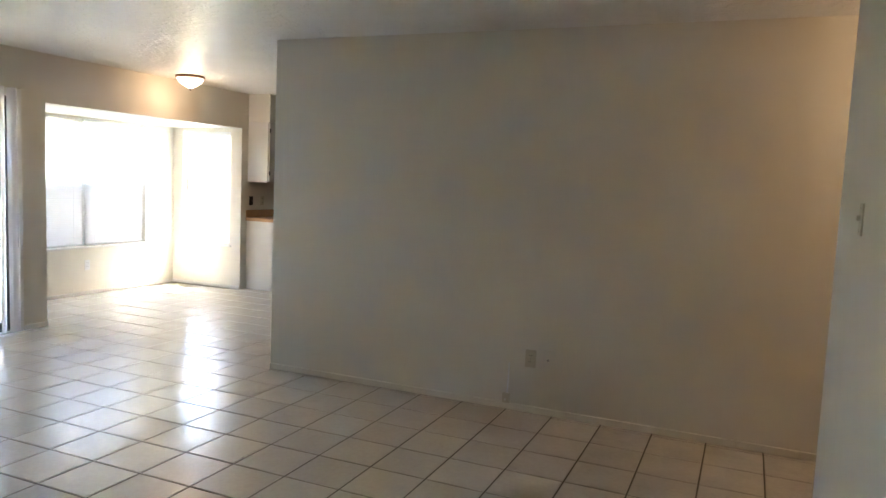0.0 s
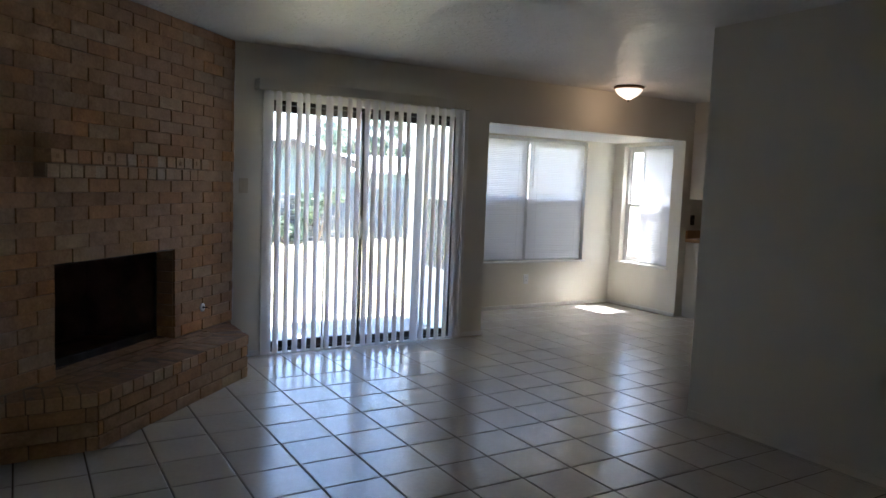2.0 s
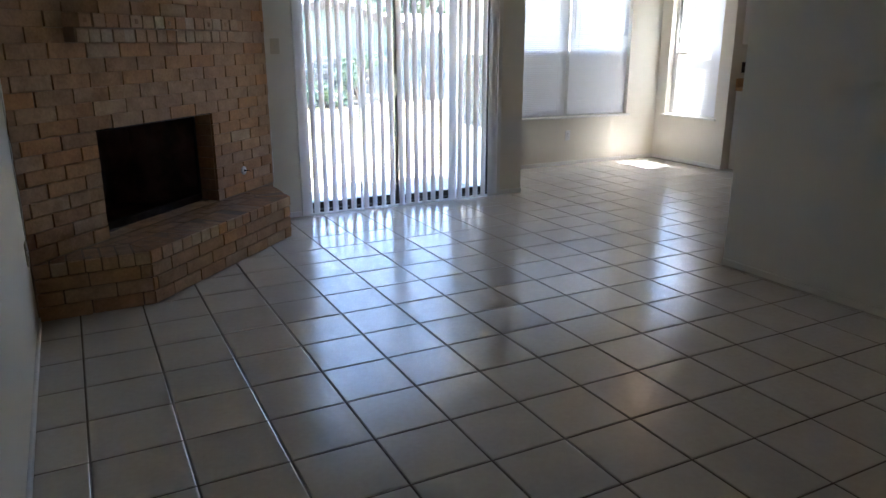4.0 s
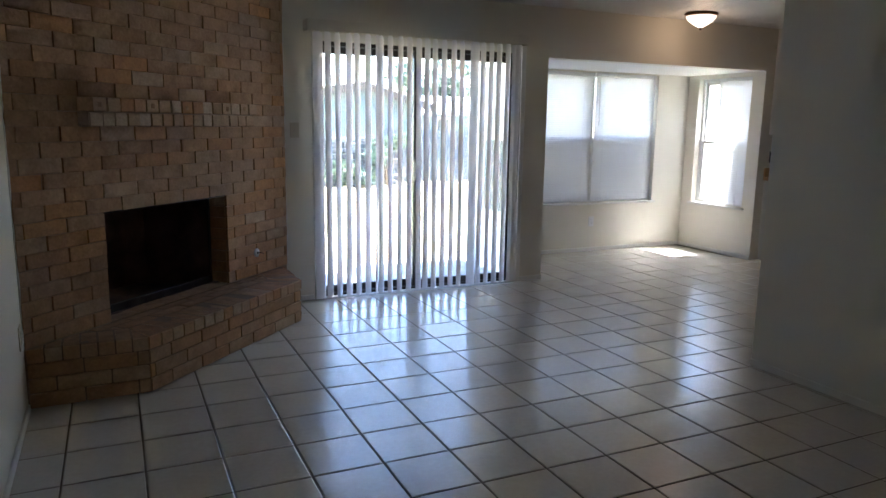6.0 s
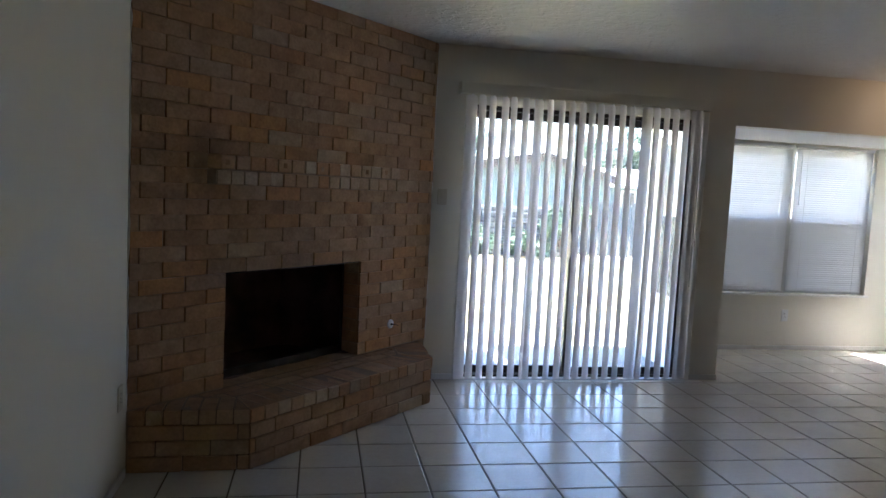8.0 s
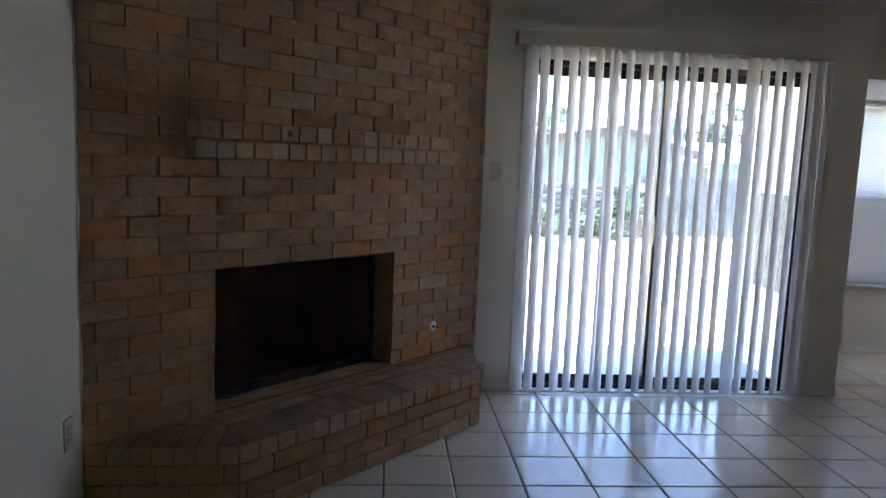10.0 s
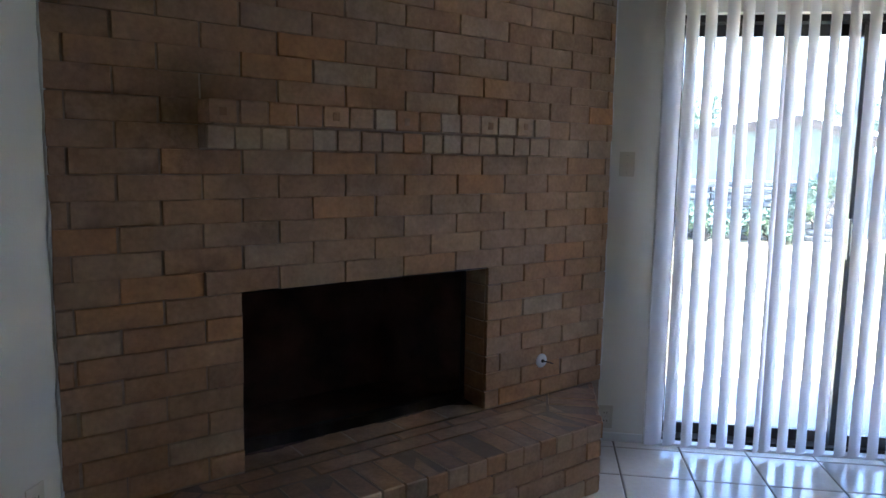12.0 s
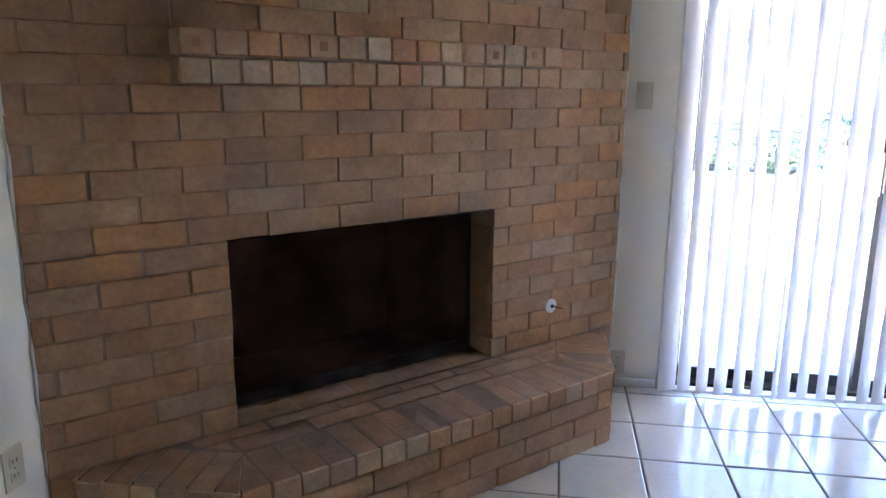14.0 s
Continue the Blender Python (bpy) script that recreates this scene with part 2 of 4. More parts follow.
def lathe(profile, steps=32):
    """A turned shape from (radius, z) pairs."""
    bm = bmesh.new()
    rings = []
    for r, z in profile:
        if r < 1e-5:
            rings.append([bm.verts.new((0, 0, z))])
        else:
            rings.append([bm.verts.new((r * math.cos(a), r * math.sin(a), z)) for a in (2 * math.pi * k / steps for k in range(steps))])
    for a, b in zip(rings, rings[1:]):
        for k in range(steps):
            j = (k + 1) % steps
            f = [a[k % len(a)], a[j % len(a)], b[j % len(b)], b[k % len(b)]]
            f = list(dict.fromkeys(f))
            if len(f) > 2:
                bm.faces.new(f)
    for f in bm.faces:
        f.smooth = True
    bmesh.ops.recalc_face_normals(bm, faces=bm.faces[:])
    return bm


def tube(bm, pts, radii, steps=8):
    """A tapering limb along points."""
    rings = []
    for i, p in enumerate(pts):
        p = Vector(p)
        d = (Vector(pts[min(i + 1, len(pts) - 1)]) - Vector(pts[max(i - 1, 0)])).normalized()
        a = d.orthogonal().normalized()
        b = d.cross(a)
        rings.append([bm.verts.new(p + radii[i] * (math.cos(t) * a + math.sin(t) * b)) for t in (2 * math.pi * k / steps for k in range(steps))])
    for r, s in zip(rings, rings[1:]):
        for k in range(steps):
            f = bm.faces.new((r[k], r[(k + 1) % steps], s[(k + 1) % steps], s[k]))
            f.smooth = True
    bm.faces.new(rings[0][::-1])
    bm.faces.new(rings[-1])


def data_of(name, bm, material):
    me = bpy.data.meshes.new(name)
    bm.normal_update()
    bm.to_mesh(me)
    bm.free()
    me.materials.append(material)
    return me


def part(name, bm, material, parent=None, label="", at=None):
    """Links a bmesh, or a mesh that others share, as one object under a thing or a part."""
    me = bm if isinstance(bm, bpy.types.Mesh) else data_of(name, bm, material)
    ob = new(name, me)
    if parent:
        ob.parent = parent
    if at is not None:
        ob.matrix_basis = at
    if label:
        ob["label"] = label
    return ob


def thing(name, m, label, category, group="", kind=""):
    ob = new(name)
    ob.empty_display_size = 0.1
    ob.matrix_basis = m
    return tagged(ob, label, category, group, kind)


def setting(name, bm, material, label="", category=""):
    return tagged(part(name, bm, material), label, category, "", "structure")


def holed(us, ws, holes, v0, v1, axis):
    """A slab between v0 and v1 with rectangular holes (u0, w0, u1, w1). axis: the one along its thickness."""
    us = sorted({*us, *(h[0] for h in holes), *(h[2] for h in holes)})
    ws = sorted({*ws, *(h[1] for h in holes), *(h[3] for h in holes)})
    solid = {}
    for i in range(len(us) - 1):
        for j in range(len(ws) - 1):
            cu, cw = (us[i] + us[i + 1]) / 2, (ws[j] + ws[j + 1]) / 2
            solid[i, j] = not any(h[0] < cu < h[2] and h[1] < cw < h[3] for h in holes)
    bm, verts = bmesh.new(), {}

    def at(i, j, v):
        if (i, j, v) not in verts:
            u, w = us[i], ws[j]
            verts[i, j, v] = bm.verts.new({"y": (u, v, w), "x": (v, u, w), "z": (u, w, v)}[axis])
        return verts[i, j, v]

    for (i, j), s in solid.items():
        if not s:
            continue
        for v in (v0, v1):
            bm.faces.new([at(i, j, v), at(i + 1, j, v), at(i + 1, j + 1, v), at(i, j + 1, v)])
        for di, dj, a, b in ((-1, 0, (0, 0), (0, 1)), (1, 0, (1, 0), (1, 1)), (0, -1, (0, 0), (1, 0)), (0, 1, (0, 1), (1, 1))):
            if not solid.get((i + di, j + dj), False):
                bm.faces.new([at(i + a[0], j + a[1], v0), at(i + b[0], j + b[1], v0), at(i + b[0], j + b[1], v1), at(i + a[0], j + a[1], v1)])
    bmesh.ops.recalc_face_normals(bm, faces=bm.faces[:])
    return bm


def clip(poly, p, n):
    """The part of a convex outline on the side of p towards n."""
    out = []
    for i, a in enumerate(poly):
        b = poly[(i + 1) % len(poly)]
        da, db = (a[0] - p[0]) * n[0] + (a[1] - p[1]) * n[1], (b[0] - p[0]) * n[0] + (b[1] - p[1]) * n[1]
        if da >= 0:
            out.append(a)
        if da * db < 0:
            k = da / (da - db)
            out.append((a[0] + k * (b[0] - a[0]), a[1] + k * (b[1] - a[1])))
    return out


def prism(poly, z0, z1, edge=0.004, rng=random):
    """A brick from its outline in plan, with worn upper edges."""
    bm = bmesh.new()
    cx, cy = sum(p[0] for p in poly) / len(poly), sum(p[1] for p in poly) / len(poly)

    def ring(inset, z):
        r = []
        for x, y in poly:
            d = max(math.hypot(x - cx, y - cy), 1e-4)
            k = max(0.2, 1 - inset * 1.4 / d)
            r.append(bm.verts.new((cx + (x - cx) * k + rng.uniform(-0.001, 0.001), cy + (y - cy) * k + rng.uniform(-0.001, 0.001), z + rng.uniform(-0.0008, 0.0008))))
        return r

    rings = [ring(edge, z0), ring(0, z0 + edge), ring(0, z1 - edge), ring(edge, z1)]
    for a, b in zip(rings, rings[1:]):
        for k in range(len(poly)):
            j = (k + 1) % len(poly)
            bm.faces.new((a[k], a[j], b[j], b[k]))
    bm.faces.new(rings[0][::-1])
    bm.faces.new(rings[-1])
    bmesh.ops.recalc_face_normals(bm, faces=bm.faces[:])
    return bm


# ---- the plan ----
H = 2.44                      # ceiling
XL = 0.29                     # fireplace side wall
XB, YB = 4.20, -2.553        # plain partition and its free end
XN0, XN1, YN, HN = 4.315, 7.005, 1.09, 2.01   # dining bay
YE, YR = -6.165, -4.95         # entry walls
TW = 0.15

# ---- floor ----
GAP = 0.007
setting("floor", boxes((-1.75, -9.0, -0.12, 8.75, 0.0, -0.003), (XN0, 0.0, -0.12, XN1, YN, -0.003)), GROUT,
        "dark grout bed under the ceramic floor tiles", "floor")

# ---- walls ----
DOOR = (2.235, 0.0, 3.975, 2.03)
setting("wall_north", holed((XL - TW, 8.75), (-0.12, H), [DOOR, (XN0, -0.12, XN1, HN)], 0.0, TW, "y"), WALL,
        "cream painted wall with sliding door and bay opening", "wall")
setting("wall_west", boxes((XL - TW, YR + TW, 0, XL, 0, H)), WALL, "plain cream painted side wall beside the fireplace", "wall")
setting("wall_entry_return", boxes((-1.6, YR, 0, XL, YR + TW, H)), WALL, "plain cream painted return wall", "wall")
setting("wall_entry_west", boxes((-1.75, YE - TW, 0, -1.6, YR + TW, H)), WALL, "plain cream painted entry wall", "wall")
setting("wall_entry_south", boxes((-1.6, YE - TW, 0, 3.35, YE, H)), WALL, "cream painted entry wall with a light switch", "wall")
setting("wall_partition", boxes((XB, -9.0, 0, XB + 0.12, YB, H)), WALL, "long blank cream painted partition wall", "wall")
setting("wall_hall_west", boxes((3.20, -9.0, 0, 3.35, YE - TW, H)), WALL, "plain cream painted hall wall", "wall")
setting("wall_hall_end", boxes((3.20, -9.15, 0, XB + 0.12, -9.0, H)), WALL, "plain cream painted hall end wall", "wall")
setting("wall_kitchen_east", boxes((8.6, -5.0, 0, 8.75, 0, H)), WALL, "plain cream painted kitchen wall", "wall")
setting("wall_kitchen_south", boxes((XB + 0.12, -5.15, 0, 8.75, -5.0, H)), WALL, "plain cream painted kitchen wall", "wall")
setting("ceiling", boxes((-1.75, -9.15, H, 8.75, TW, H + 0.12)), CEIL, "off-white ceiling with a knockdown texture", "ceiling")

# bay: two side walls, a back wall and a lower ceiling
W1 = (4.775, 0.557, 6.54, 1.995)
W2 = (0.165, 0.55, 0.93, 1.965)
setting("wall_bay_north", holed((XN0 - TW, XN1 + TW), (-0.12, HN + 0.3), [W1], YN, YN + TW, "y"), WALL, "cream bay wall with a double window", "wall")
setting("wall_bay_east", holed((TW, YN), (-0.12, HN + 0.3), [W2], XN1, XN1 + TW, "x"), WALL, "cream bay side wall with a window", "wall")
setting("wall_bay_west", holed((TW, YN), (-0.12, HN + 0.3), [W2], XN0 - TW, XN0, "x"), WALL, "cream bay side wall with a window", "wall")
setting("ceiling_bay", boxes((XN0, TW, HN, XN1, YN, HN + 0.12)), CEIL, "lower ceiling of the dining bay", "ceiling")
# unseen roof: eave depths chosen to shade the patio and bay's east window
setting("roof", boxes((-2.4, -9.8, 2.72, 9.4, 0.30, 2.86), (-2.4, 0.30, 2.72, XN0 - 0.3, 0.95, 2.86), (XN0 - 0.3, 0.30, 2.4, XN1 + 0.49, 1.40, 2.52)), ROOF, "unseen shingled roof, eaves sized to shade patio and bay window", "roof")


def baseboard(x0, y0, x1, y1, n, paint=None):
    """A painted skirting on the side n of a line."""
    t = 0.012
    bm = boxes((min(x0, x1) - (t if n == "-x" else 0), min(y0, y1) - (t if n == "-y" else 0), 0.0,
                max(x0, x1) + (t if n == "+x" else 0), max(y0, y1) + (t if n == "+y" else 0), 0.042), bevel=0.003)
    return setting("baseboard", bm, paint or TRIM, "low painted baseboard along the wall", "baseboard")


baseboard(1.955, 0, 2.165, 0, "-y")
baseboard(4.08, 0, XN0, 0, "-y")
baseboard(XN0, 0, XN0, YN, "+x")
baseboard(XN0 + 0.013, YN, XN1 - 0.013, YN, "-y")
baseboard(XN1, 0, XN1, YN, "-x")
baseboard(XB, -9.0, XB, YB, "-x", WALL)
baseboard(XL, YR + TW, XL, -1.70, "+x")
baseboard(-1.6, YE, 3.35, YE, "+y")


# ---- sliding door ----
def sliding_door():
    x0, _, x1, z1 = DOOR
    d = thing("door_1", pose(0, 0, 0), "dark bronze aluminium sliding glass patio door, closed", "sliding door", kind="structure")
    part("door_frame", boxes((x0, 0.02, 0, x0 + 0.014, 0.13, z1), (x1 - 0.014, 0.02, 0, x1, 0.13, z1), (x0 + 0.014, 0.02, z1 - 0.03, x1 - 0.014, 0.13, z1),
                             (x0 + 0.014, 0.02, 0, x1 - 0.014, 0.13, 0.028)), BRONZE, d)
    mid = 3.06
    for a, b, y in ((x0 + 0.014, mid + 0.018, 0.085), (mid - 0.018, x1 - 0.014, 0.045)):
        s = 0.029
        leaf = part("door_leaf", boxes((a, y, 0.03, a + s, y + 0.03, z1 - 0.032), (b - s, y, 0.03, b, y + 0.03, z1 - 0.032),
                                       (a + s, y, 0.03, b - s, y + 0.03, 0.085), (a + s, y, z1 - 0.085, b - s, y + 0.03, z1 - 0.032), bevel=0.002), BRONZE, d)
        g = part("pane", boxes((a + s, y + 0.012, 0.085, b - s, y + 0.018, z1 - 0.085)), GLASS, leaf)
        g.visible_shadow = False
    part("handle", boxes((mid - 0.02, 0.018, 0.93, mid + 0.005, 0.044, 1.12), (mid - 0.016, -0.004, 0.95, mid + 0.0, 0.018, 1.10), bevel=0.004), IRON, d, "black pull handle")
    part("latch", boxes((x1 - 0.062, 0.024, 0.98, x1 - 0.04, 0.045, 1.13), bevel=0.004), CHROME, d, "chrome latch")
    part("threshold", boxes((x0, -0.03, 0.0, x1, 0.02, 0.014), bevel=0.003), ALU, d, "pale aluminium threshold")


sliding_door()
setting("trim", boxes((2.17, -0.02, 0, 2.233, 0, 2.09), (3.977, -0.02, 0, 4.075, 0, 2.09), (2.233, -0.02, 2.032, 3.977, 0, 2.09), bevel=0.004), TRIM,
        "white painted casing around the sliding door", "trim")


# ---- vertical blinds ----
def vertical_blind():
    rng = random.Random(4)
    d = thing("vertical_blind", pose(0, -0.075, 0), "white vertical vane blind, half open across the sliding door", "blind")
    part("valance", boxes((2.11, -0.045, 2.09, 4.035, -0.033, 2.17), (2.11, -0.033, 2.09, 2.122, 0.075, 2.17), (4.023, -0.033, 2.09, 4.035, 0.075, 2.17),
                          (2.122, -0.033, 2.16, 4.023, 0.054, 2.17), bevel=0.002), WALL, d, "cream painted valance box")
    part("headrail", boxes((2.14, -0.022, 2.105, 4.0, 0.022, 2.137), bevel=0.003), WHITE, d)

    def vane(width):
        bm = bmesh.new()
        rows = []
        for z in (0.0, 0.03, 0.7, 1.4, 2.03, 2.06):
            w = width * (0.42 if z == 2.06 else 0.5)
            ring = []
            for k in range(7):
                u = -1 + 2 * k / 6
                ring.append(bm.verts.new((0.009 * (1 - u * u), w * u, z)))
            rows.append(ring)
        for a, b in zip(rows, rows[1:]):
            for k in range(6):
                f = bm.faces.new((a[k], a[k + 1], b[k + 1], b[k]))
                f.smooth = True
        return data_of("vane", bm, VANE)

    me, clipme = vane(0.089), data_of("hanger", boxes((-0.004, -0.008, 0, 0.004, 0.008, 0.03)), WHITE)
    xs = [2.205] + [2.279 + 0.0802 * k for k in range(5)] + [2.674, 2.714] + [2.791 + 0.0825 * k for k in range(3)] + [3.045] + [3.106 + 0.0795 * k for k in range(5)] + [3.54] + [3.612 + 0.081 * k for k in range(4)] + [3.935, 3.972]
    for i, x in enumerate(xs):
        turn = -47 - 12 * (x - 2.2) / 1.8 + rng.uniform(-3, 3)
        if i == 17:
            turn = -86
        if i == 6:
            turn = -33
        if i == 0 or i >= len(xs) - 2:
            turn = -70
        v = part("vane", me, None, d, at=pose(x, 0, 0.028 + rng.uniform(-0.004, 0.004), rng.uniform(-0.25, 0.25), rng.uniform(-0.25, 0.25), turn))
        part("hanger", clipme, None, v, at=pose(0.004, 0, 2.055))
    bm = bmesh.new()
    tube(bm, [(3.965, -0.03, 2.11), (3.968, -0.035, 1.4), (3.966, -0.03, 0.75)], [0.0025] * 3, 6)
    part("cord", bm, WHITE, d)


vertical_blind()


# ---- bay windows ----
def window(name, m, w, h, lights, label, open_weave=None):
    """lights: number of sashes side by side. x along the wall, y outwards from the inner face, z from the sill."""
    d = thing(name, m, label, "window", kind="structure")
    part("window_frame", boxes((0, 0.07, 0, 0.035, 0.12, h), (w - 0.035, 0.07, 0, w, 0.12, h), (0.035, 0.07, 0, w - 0.035, 0.12, 0.035),
                               (0.035, 0.07, h - 0.035, w - 0.035, 0.12, h), *[(w * k / lights - 0.035, 0.07, 0.035, w * k / lights + 0.035, 0.12, h - 0.035) for k in range(1, lights)]), ALU, d)
    part("window_sill", boxes((-0.03, -0.035, -0.022, w + 0.03, 0.068, -0.001), bevel=0.004), TRIM, d, "white painted sill")
    step = w / lights
    for k in range(lights):
        a, b = k * step + 0.035, (k + 1) * step - 0.035
        s = 0.028
        mid = h * 0.505
        for z0, z1, y in ((0.036, mid, 0.075), (mid - 0.03, h - 0.036, 0.096)):
            sash = part("sash", boxes((a + 0.001, y, z0, a + s, y + 0.02, z1), (b - s, y, z0, b - 0.001, y + 0.02, z1), (a + s, y, z0, b - s, y + 0.02, z0 + 0.032),
                                      (a + s, y, z1 - 0.032, b - s, y + 0.02, z1)), ALU, d)
            g = part("pane", boxes((a + s, y + 0.008, z0 + 0.032, b - s, y + 0.012, z1 - 0.032)), GLASS, sash)
            g.visible_shadow = False
        bm = bmesh.new()
        v = [bm.verts.new(p) for p in ((a, 0.135, 0.02), (b, 0.135, 0.02), (b, 0.135, mid), (a, 0.135, mid))]
        bm.faces.new(v)
        part("insect_screen", bm, open_weave or SCREEN, d, "dark insect screen")
    return d


def mini_blind(m, w, h, label, tilt=68, bottom=0.012):
    rng = random.Random(int(w * 1000))
    d = thing("mini_blind", m, label, "blind", group="blinds in the dining bay")
    part("headrail", boxes((0, -0.014, h - 0.03, w, 0.014, h - 0.002), bevel=0.002), WHITE, d)
    part("bottom_rail", boxes((0.002, -0.012, bottom, w - 0.002, 0.012, bottom + 0.014), bevel=0.002), WHITE, d)
    vs, fs, pitch = [], [], 0.0205
    z = bottom + 0.022
    t = radians(tilt)
    while z < h - 0.034:
        tt = t + rng.uniform(-0.04, 0.04)
        base = len(vs)
        for u in (-1, -0.33, 0.33, 1):
            yy, zz = 0.0125 * u * math.cos(tt), 0.0125 * u * math.sin(tt)
            bow = 0.0015 * (1 - u * u)
            yy, zz = yy - bow * math.sin(tt), zz + bow * math.cos(tt)
            vs += [(0.003, yy, z + zz), (w - 0.003, yy, z + zz)]
        for k in range(3):
            a = base + 2 * k
            fs.append((a, a + 1, a + 3, a + 2))
        z += pitch
    me = bpy.data.meshes.new("slats")
    me.from_pydata(vs, [], fs)
    me.materials.append(SLAT)
    tagged(part("slats", me, None, d), kind="stuff")
    for x in (0.12, w - 0.12):
        part("ladder_cord", boxes((x - 0.001, -0.0145, bottom, x + 0.001, -0.0135, h - 0.03)), WHITE, d)
    bm = bmesh.new()
    tube(bm, [(0.05, -0.02, h - 0.04), (0.052, -0.022, h * 0.6)], [0.004, 0.004], 6)
    part("tilt_wand", bm, WHITE, d)
    return d


window("window_1", pose(W1[0], YN, W1[1]), W1[2] - W1[0], W1[3] - W1[1], 2, "double white aluminium single-hung window in the dining bay")
hw = (W1[2] - W1[0]) / 2
for k in range(2):
    mini_blind(pose(W1[0] + 0.012 + k * (hw + 0.012), YN + 0.04, W1[1]), hw - 0.024 - k * 0.012, W1[3] - W1[1], "closed white mini blind glowing with daylight")
# side windows: x runs along the wall, y points outwards
window("window_2", pose(XN1, W2[2], W2[1], 0, 0, -90), W2[2] - W2[0], W2[3] - W2[1], 1, "white aluminium single-hung window on the bay's sunny side", SCREEN_THIN)
mini_blind(pose(XN1 + 0.04, 0.655, W2[1], 0, 0, -90), 0.655 - W2[0] - 0.012, W2[3] - W2[1], "closed white mini blind covering half the window")
window("window_3", pose(XN0, W2[0], W2[1], 0, 0, 90), W2[2] - W2[0], W2[3] - W2[1], 1, "white aluminium single-hung window on the bay's shaded side")
mini_blind(pose(XN0 - 0.04, W2[0] + 0.012, W2[1], 0, 0, 90), W2[2] - W2[0] - 0.024, W2[3] - W2[1], "closed white mini blind on the shaded side")


# ---- ceiling lamps ----
def ceiling_lamp(x, y, watts):
    d = thing("ceiling_lamp", pose(x, y, H), "lit flush ceiling lamp with a frosted bowl and bronze rim", "lamp", group="flush ceiling lamps")
    part("canopy", lathe([(0, -0.001), (0.135, -0.001), (0.146, -0.010), (0.146, -0.020), (0.138, -0.028), (0.126, -0.030), (0.126, -0.02), (0, -0.02)]), BRASS, d, "dark bronze rim")
    part("bowl", lathe([(0.134, -0.024), (0.130, -0.04), (0.112, -0.068), (0.080, -0.094), (0.040, -0.116), (0.018, -0.128), (0.0, -0.130)]), BULB, d, "lit frosted glass bowl")
    part("finial", lathe([(0, -0.128), (0.012, -0.132), (0.014, -0.14), (0.006, -0.15), (0, -0.152)], 12), FASCIA, d)
    data = bpy.data.lights.new("bulb", "POINT")
    data.energy, data.color, data.shadow_soft_size = watts, (1.0, 0.66, 0.38), 0.10
    lamp = new("bulb", data)
    lamp.parent = d
    lamp.location = (0, 0, -0.20)


ceiling_lamp(5.67, -0.40, 0.15)
ceiling_lamp(3.86, -6.98, 0.19)


# ---- plates and outlets ----
def plate(name, m, label, category, kind_of="outlet", material=IVORY, w=0.07, h=0.115):
    """A wall plate that lies on the plane y = 0 and faces -y."""
    d = thing(name, m, label, category)
    part("cover_plate", boxes((-w / 2, -0.006, -h / 2, w / 2, 0, h / 2), bevel=0.002), material, d)
    if kind_of == "outlet":
        for z in (-0.02, 0.02):
            s = part("socket", boxes((-0.017, -0.009, z - 0.014, 0.017, -0.006, z + 0.014), bevel=0.0015), material, d)
            part("slot", boxes((-0.008, -0.0095, z - 0.004, -0.0055, -0.009, z + 0.006), (0.0055, -0.0095, z - 0.004, 0.008, -0.009, z + 0.006)), DARK, s)
    elif kind_of == "switch":
        part("toggle", boxes((-0.005, -0.018, -0.004, 0.005, -0.006, 0.014), bevel=0.002), material, d)
        part("slot", boxes((-0.007, -0.0068, -0.014, 0.007, -0.006, 0.016)), material, d)
    else:
        part("jack", lathe([(0, 0), (0.006, 0), (0.006, 0.01), (0, 0.01)], 10), CHROME, d, at=pose(0, -0.006, 0, 90))
    for z in (-h * 0.36, h * 0.36) if kind_of == "switch" else (0.0,):
        if kind_of != "jack":
            part("screw", lathe([(0, 0), (0.003, 0), (0.003, 0.0015), (0, 0.0015)], 8), CHROME, d, at=pose(0, -0.006, z, 90))
    return d


plate("light_switch", pose(2.03, 0, 1.352), "ivory toggle light switch beside the sliding door", "light switch", "switch")
plate("light_switch", pose(2.69, YE, 1.40, 0, 0, 180), "ivory toggle light switch on the entry wall", "light switch", "switch")
plate("wall_outlet", pose(XL, -1.775, 0.40, 0, 0, 90), "ivory double outlet near the fireplace hearth", "outlet")
plate("wall_outlet", pose(1.985, 0, 0.12), "ivory outlet low behind the hearth's end", "outlet")
plate("wall_outlet", pose(5.68, YN, 0.34), "white double outlet under the bay window", "outlet", material=WHITE)
plate("wall_outlet", pose(XB, -4.582, 0.354, 0, 0, -90), "ivory double outlet on the blank partition", "outlet")
plate("cable_plate", pose(XB, -4.70, 0.36, 0, 0, -90), "white coax plate beside the partition's outlet", "wall plate", "jack", material=WALL)
plate("wall_outlet", pose(7.20, 0, 1.115), "brown outlet above the kitchen worktop", "outlet", material=FASCIA)
plate("wall_outlet", pose(7.42, 0, 1.115), "ivory outlet above the kitchen worktop", "outlet")
bm = bmesh.new()
tube(bm, [(XB - 0.008, -4.442, 0.31), (XB - 0.010, -4.441, 0.2), (XB - 0.008, -4.438, 0.12), (XB - 0.03, -4.43, 0.06)], [0.004] * 4, 6)
tagged(part("coax_cable", bm, WHITE), "white cable stub hanging down the blank partition", "cable")
tagged(part("cable_box", boxes((XB - 0.028, -4.46, 0.044, XB, -4.41, 0.108), bevel=0.004), IVORY), "small ivory cable cover near the floor", "cable cover")


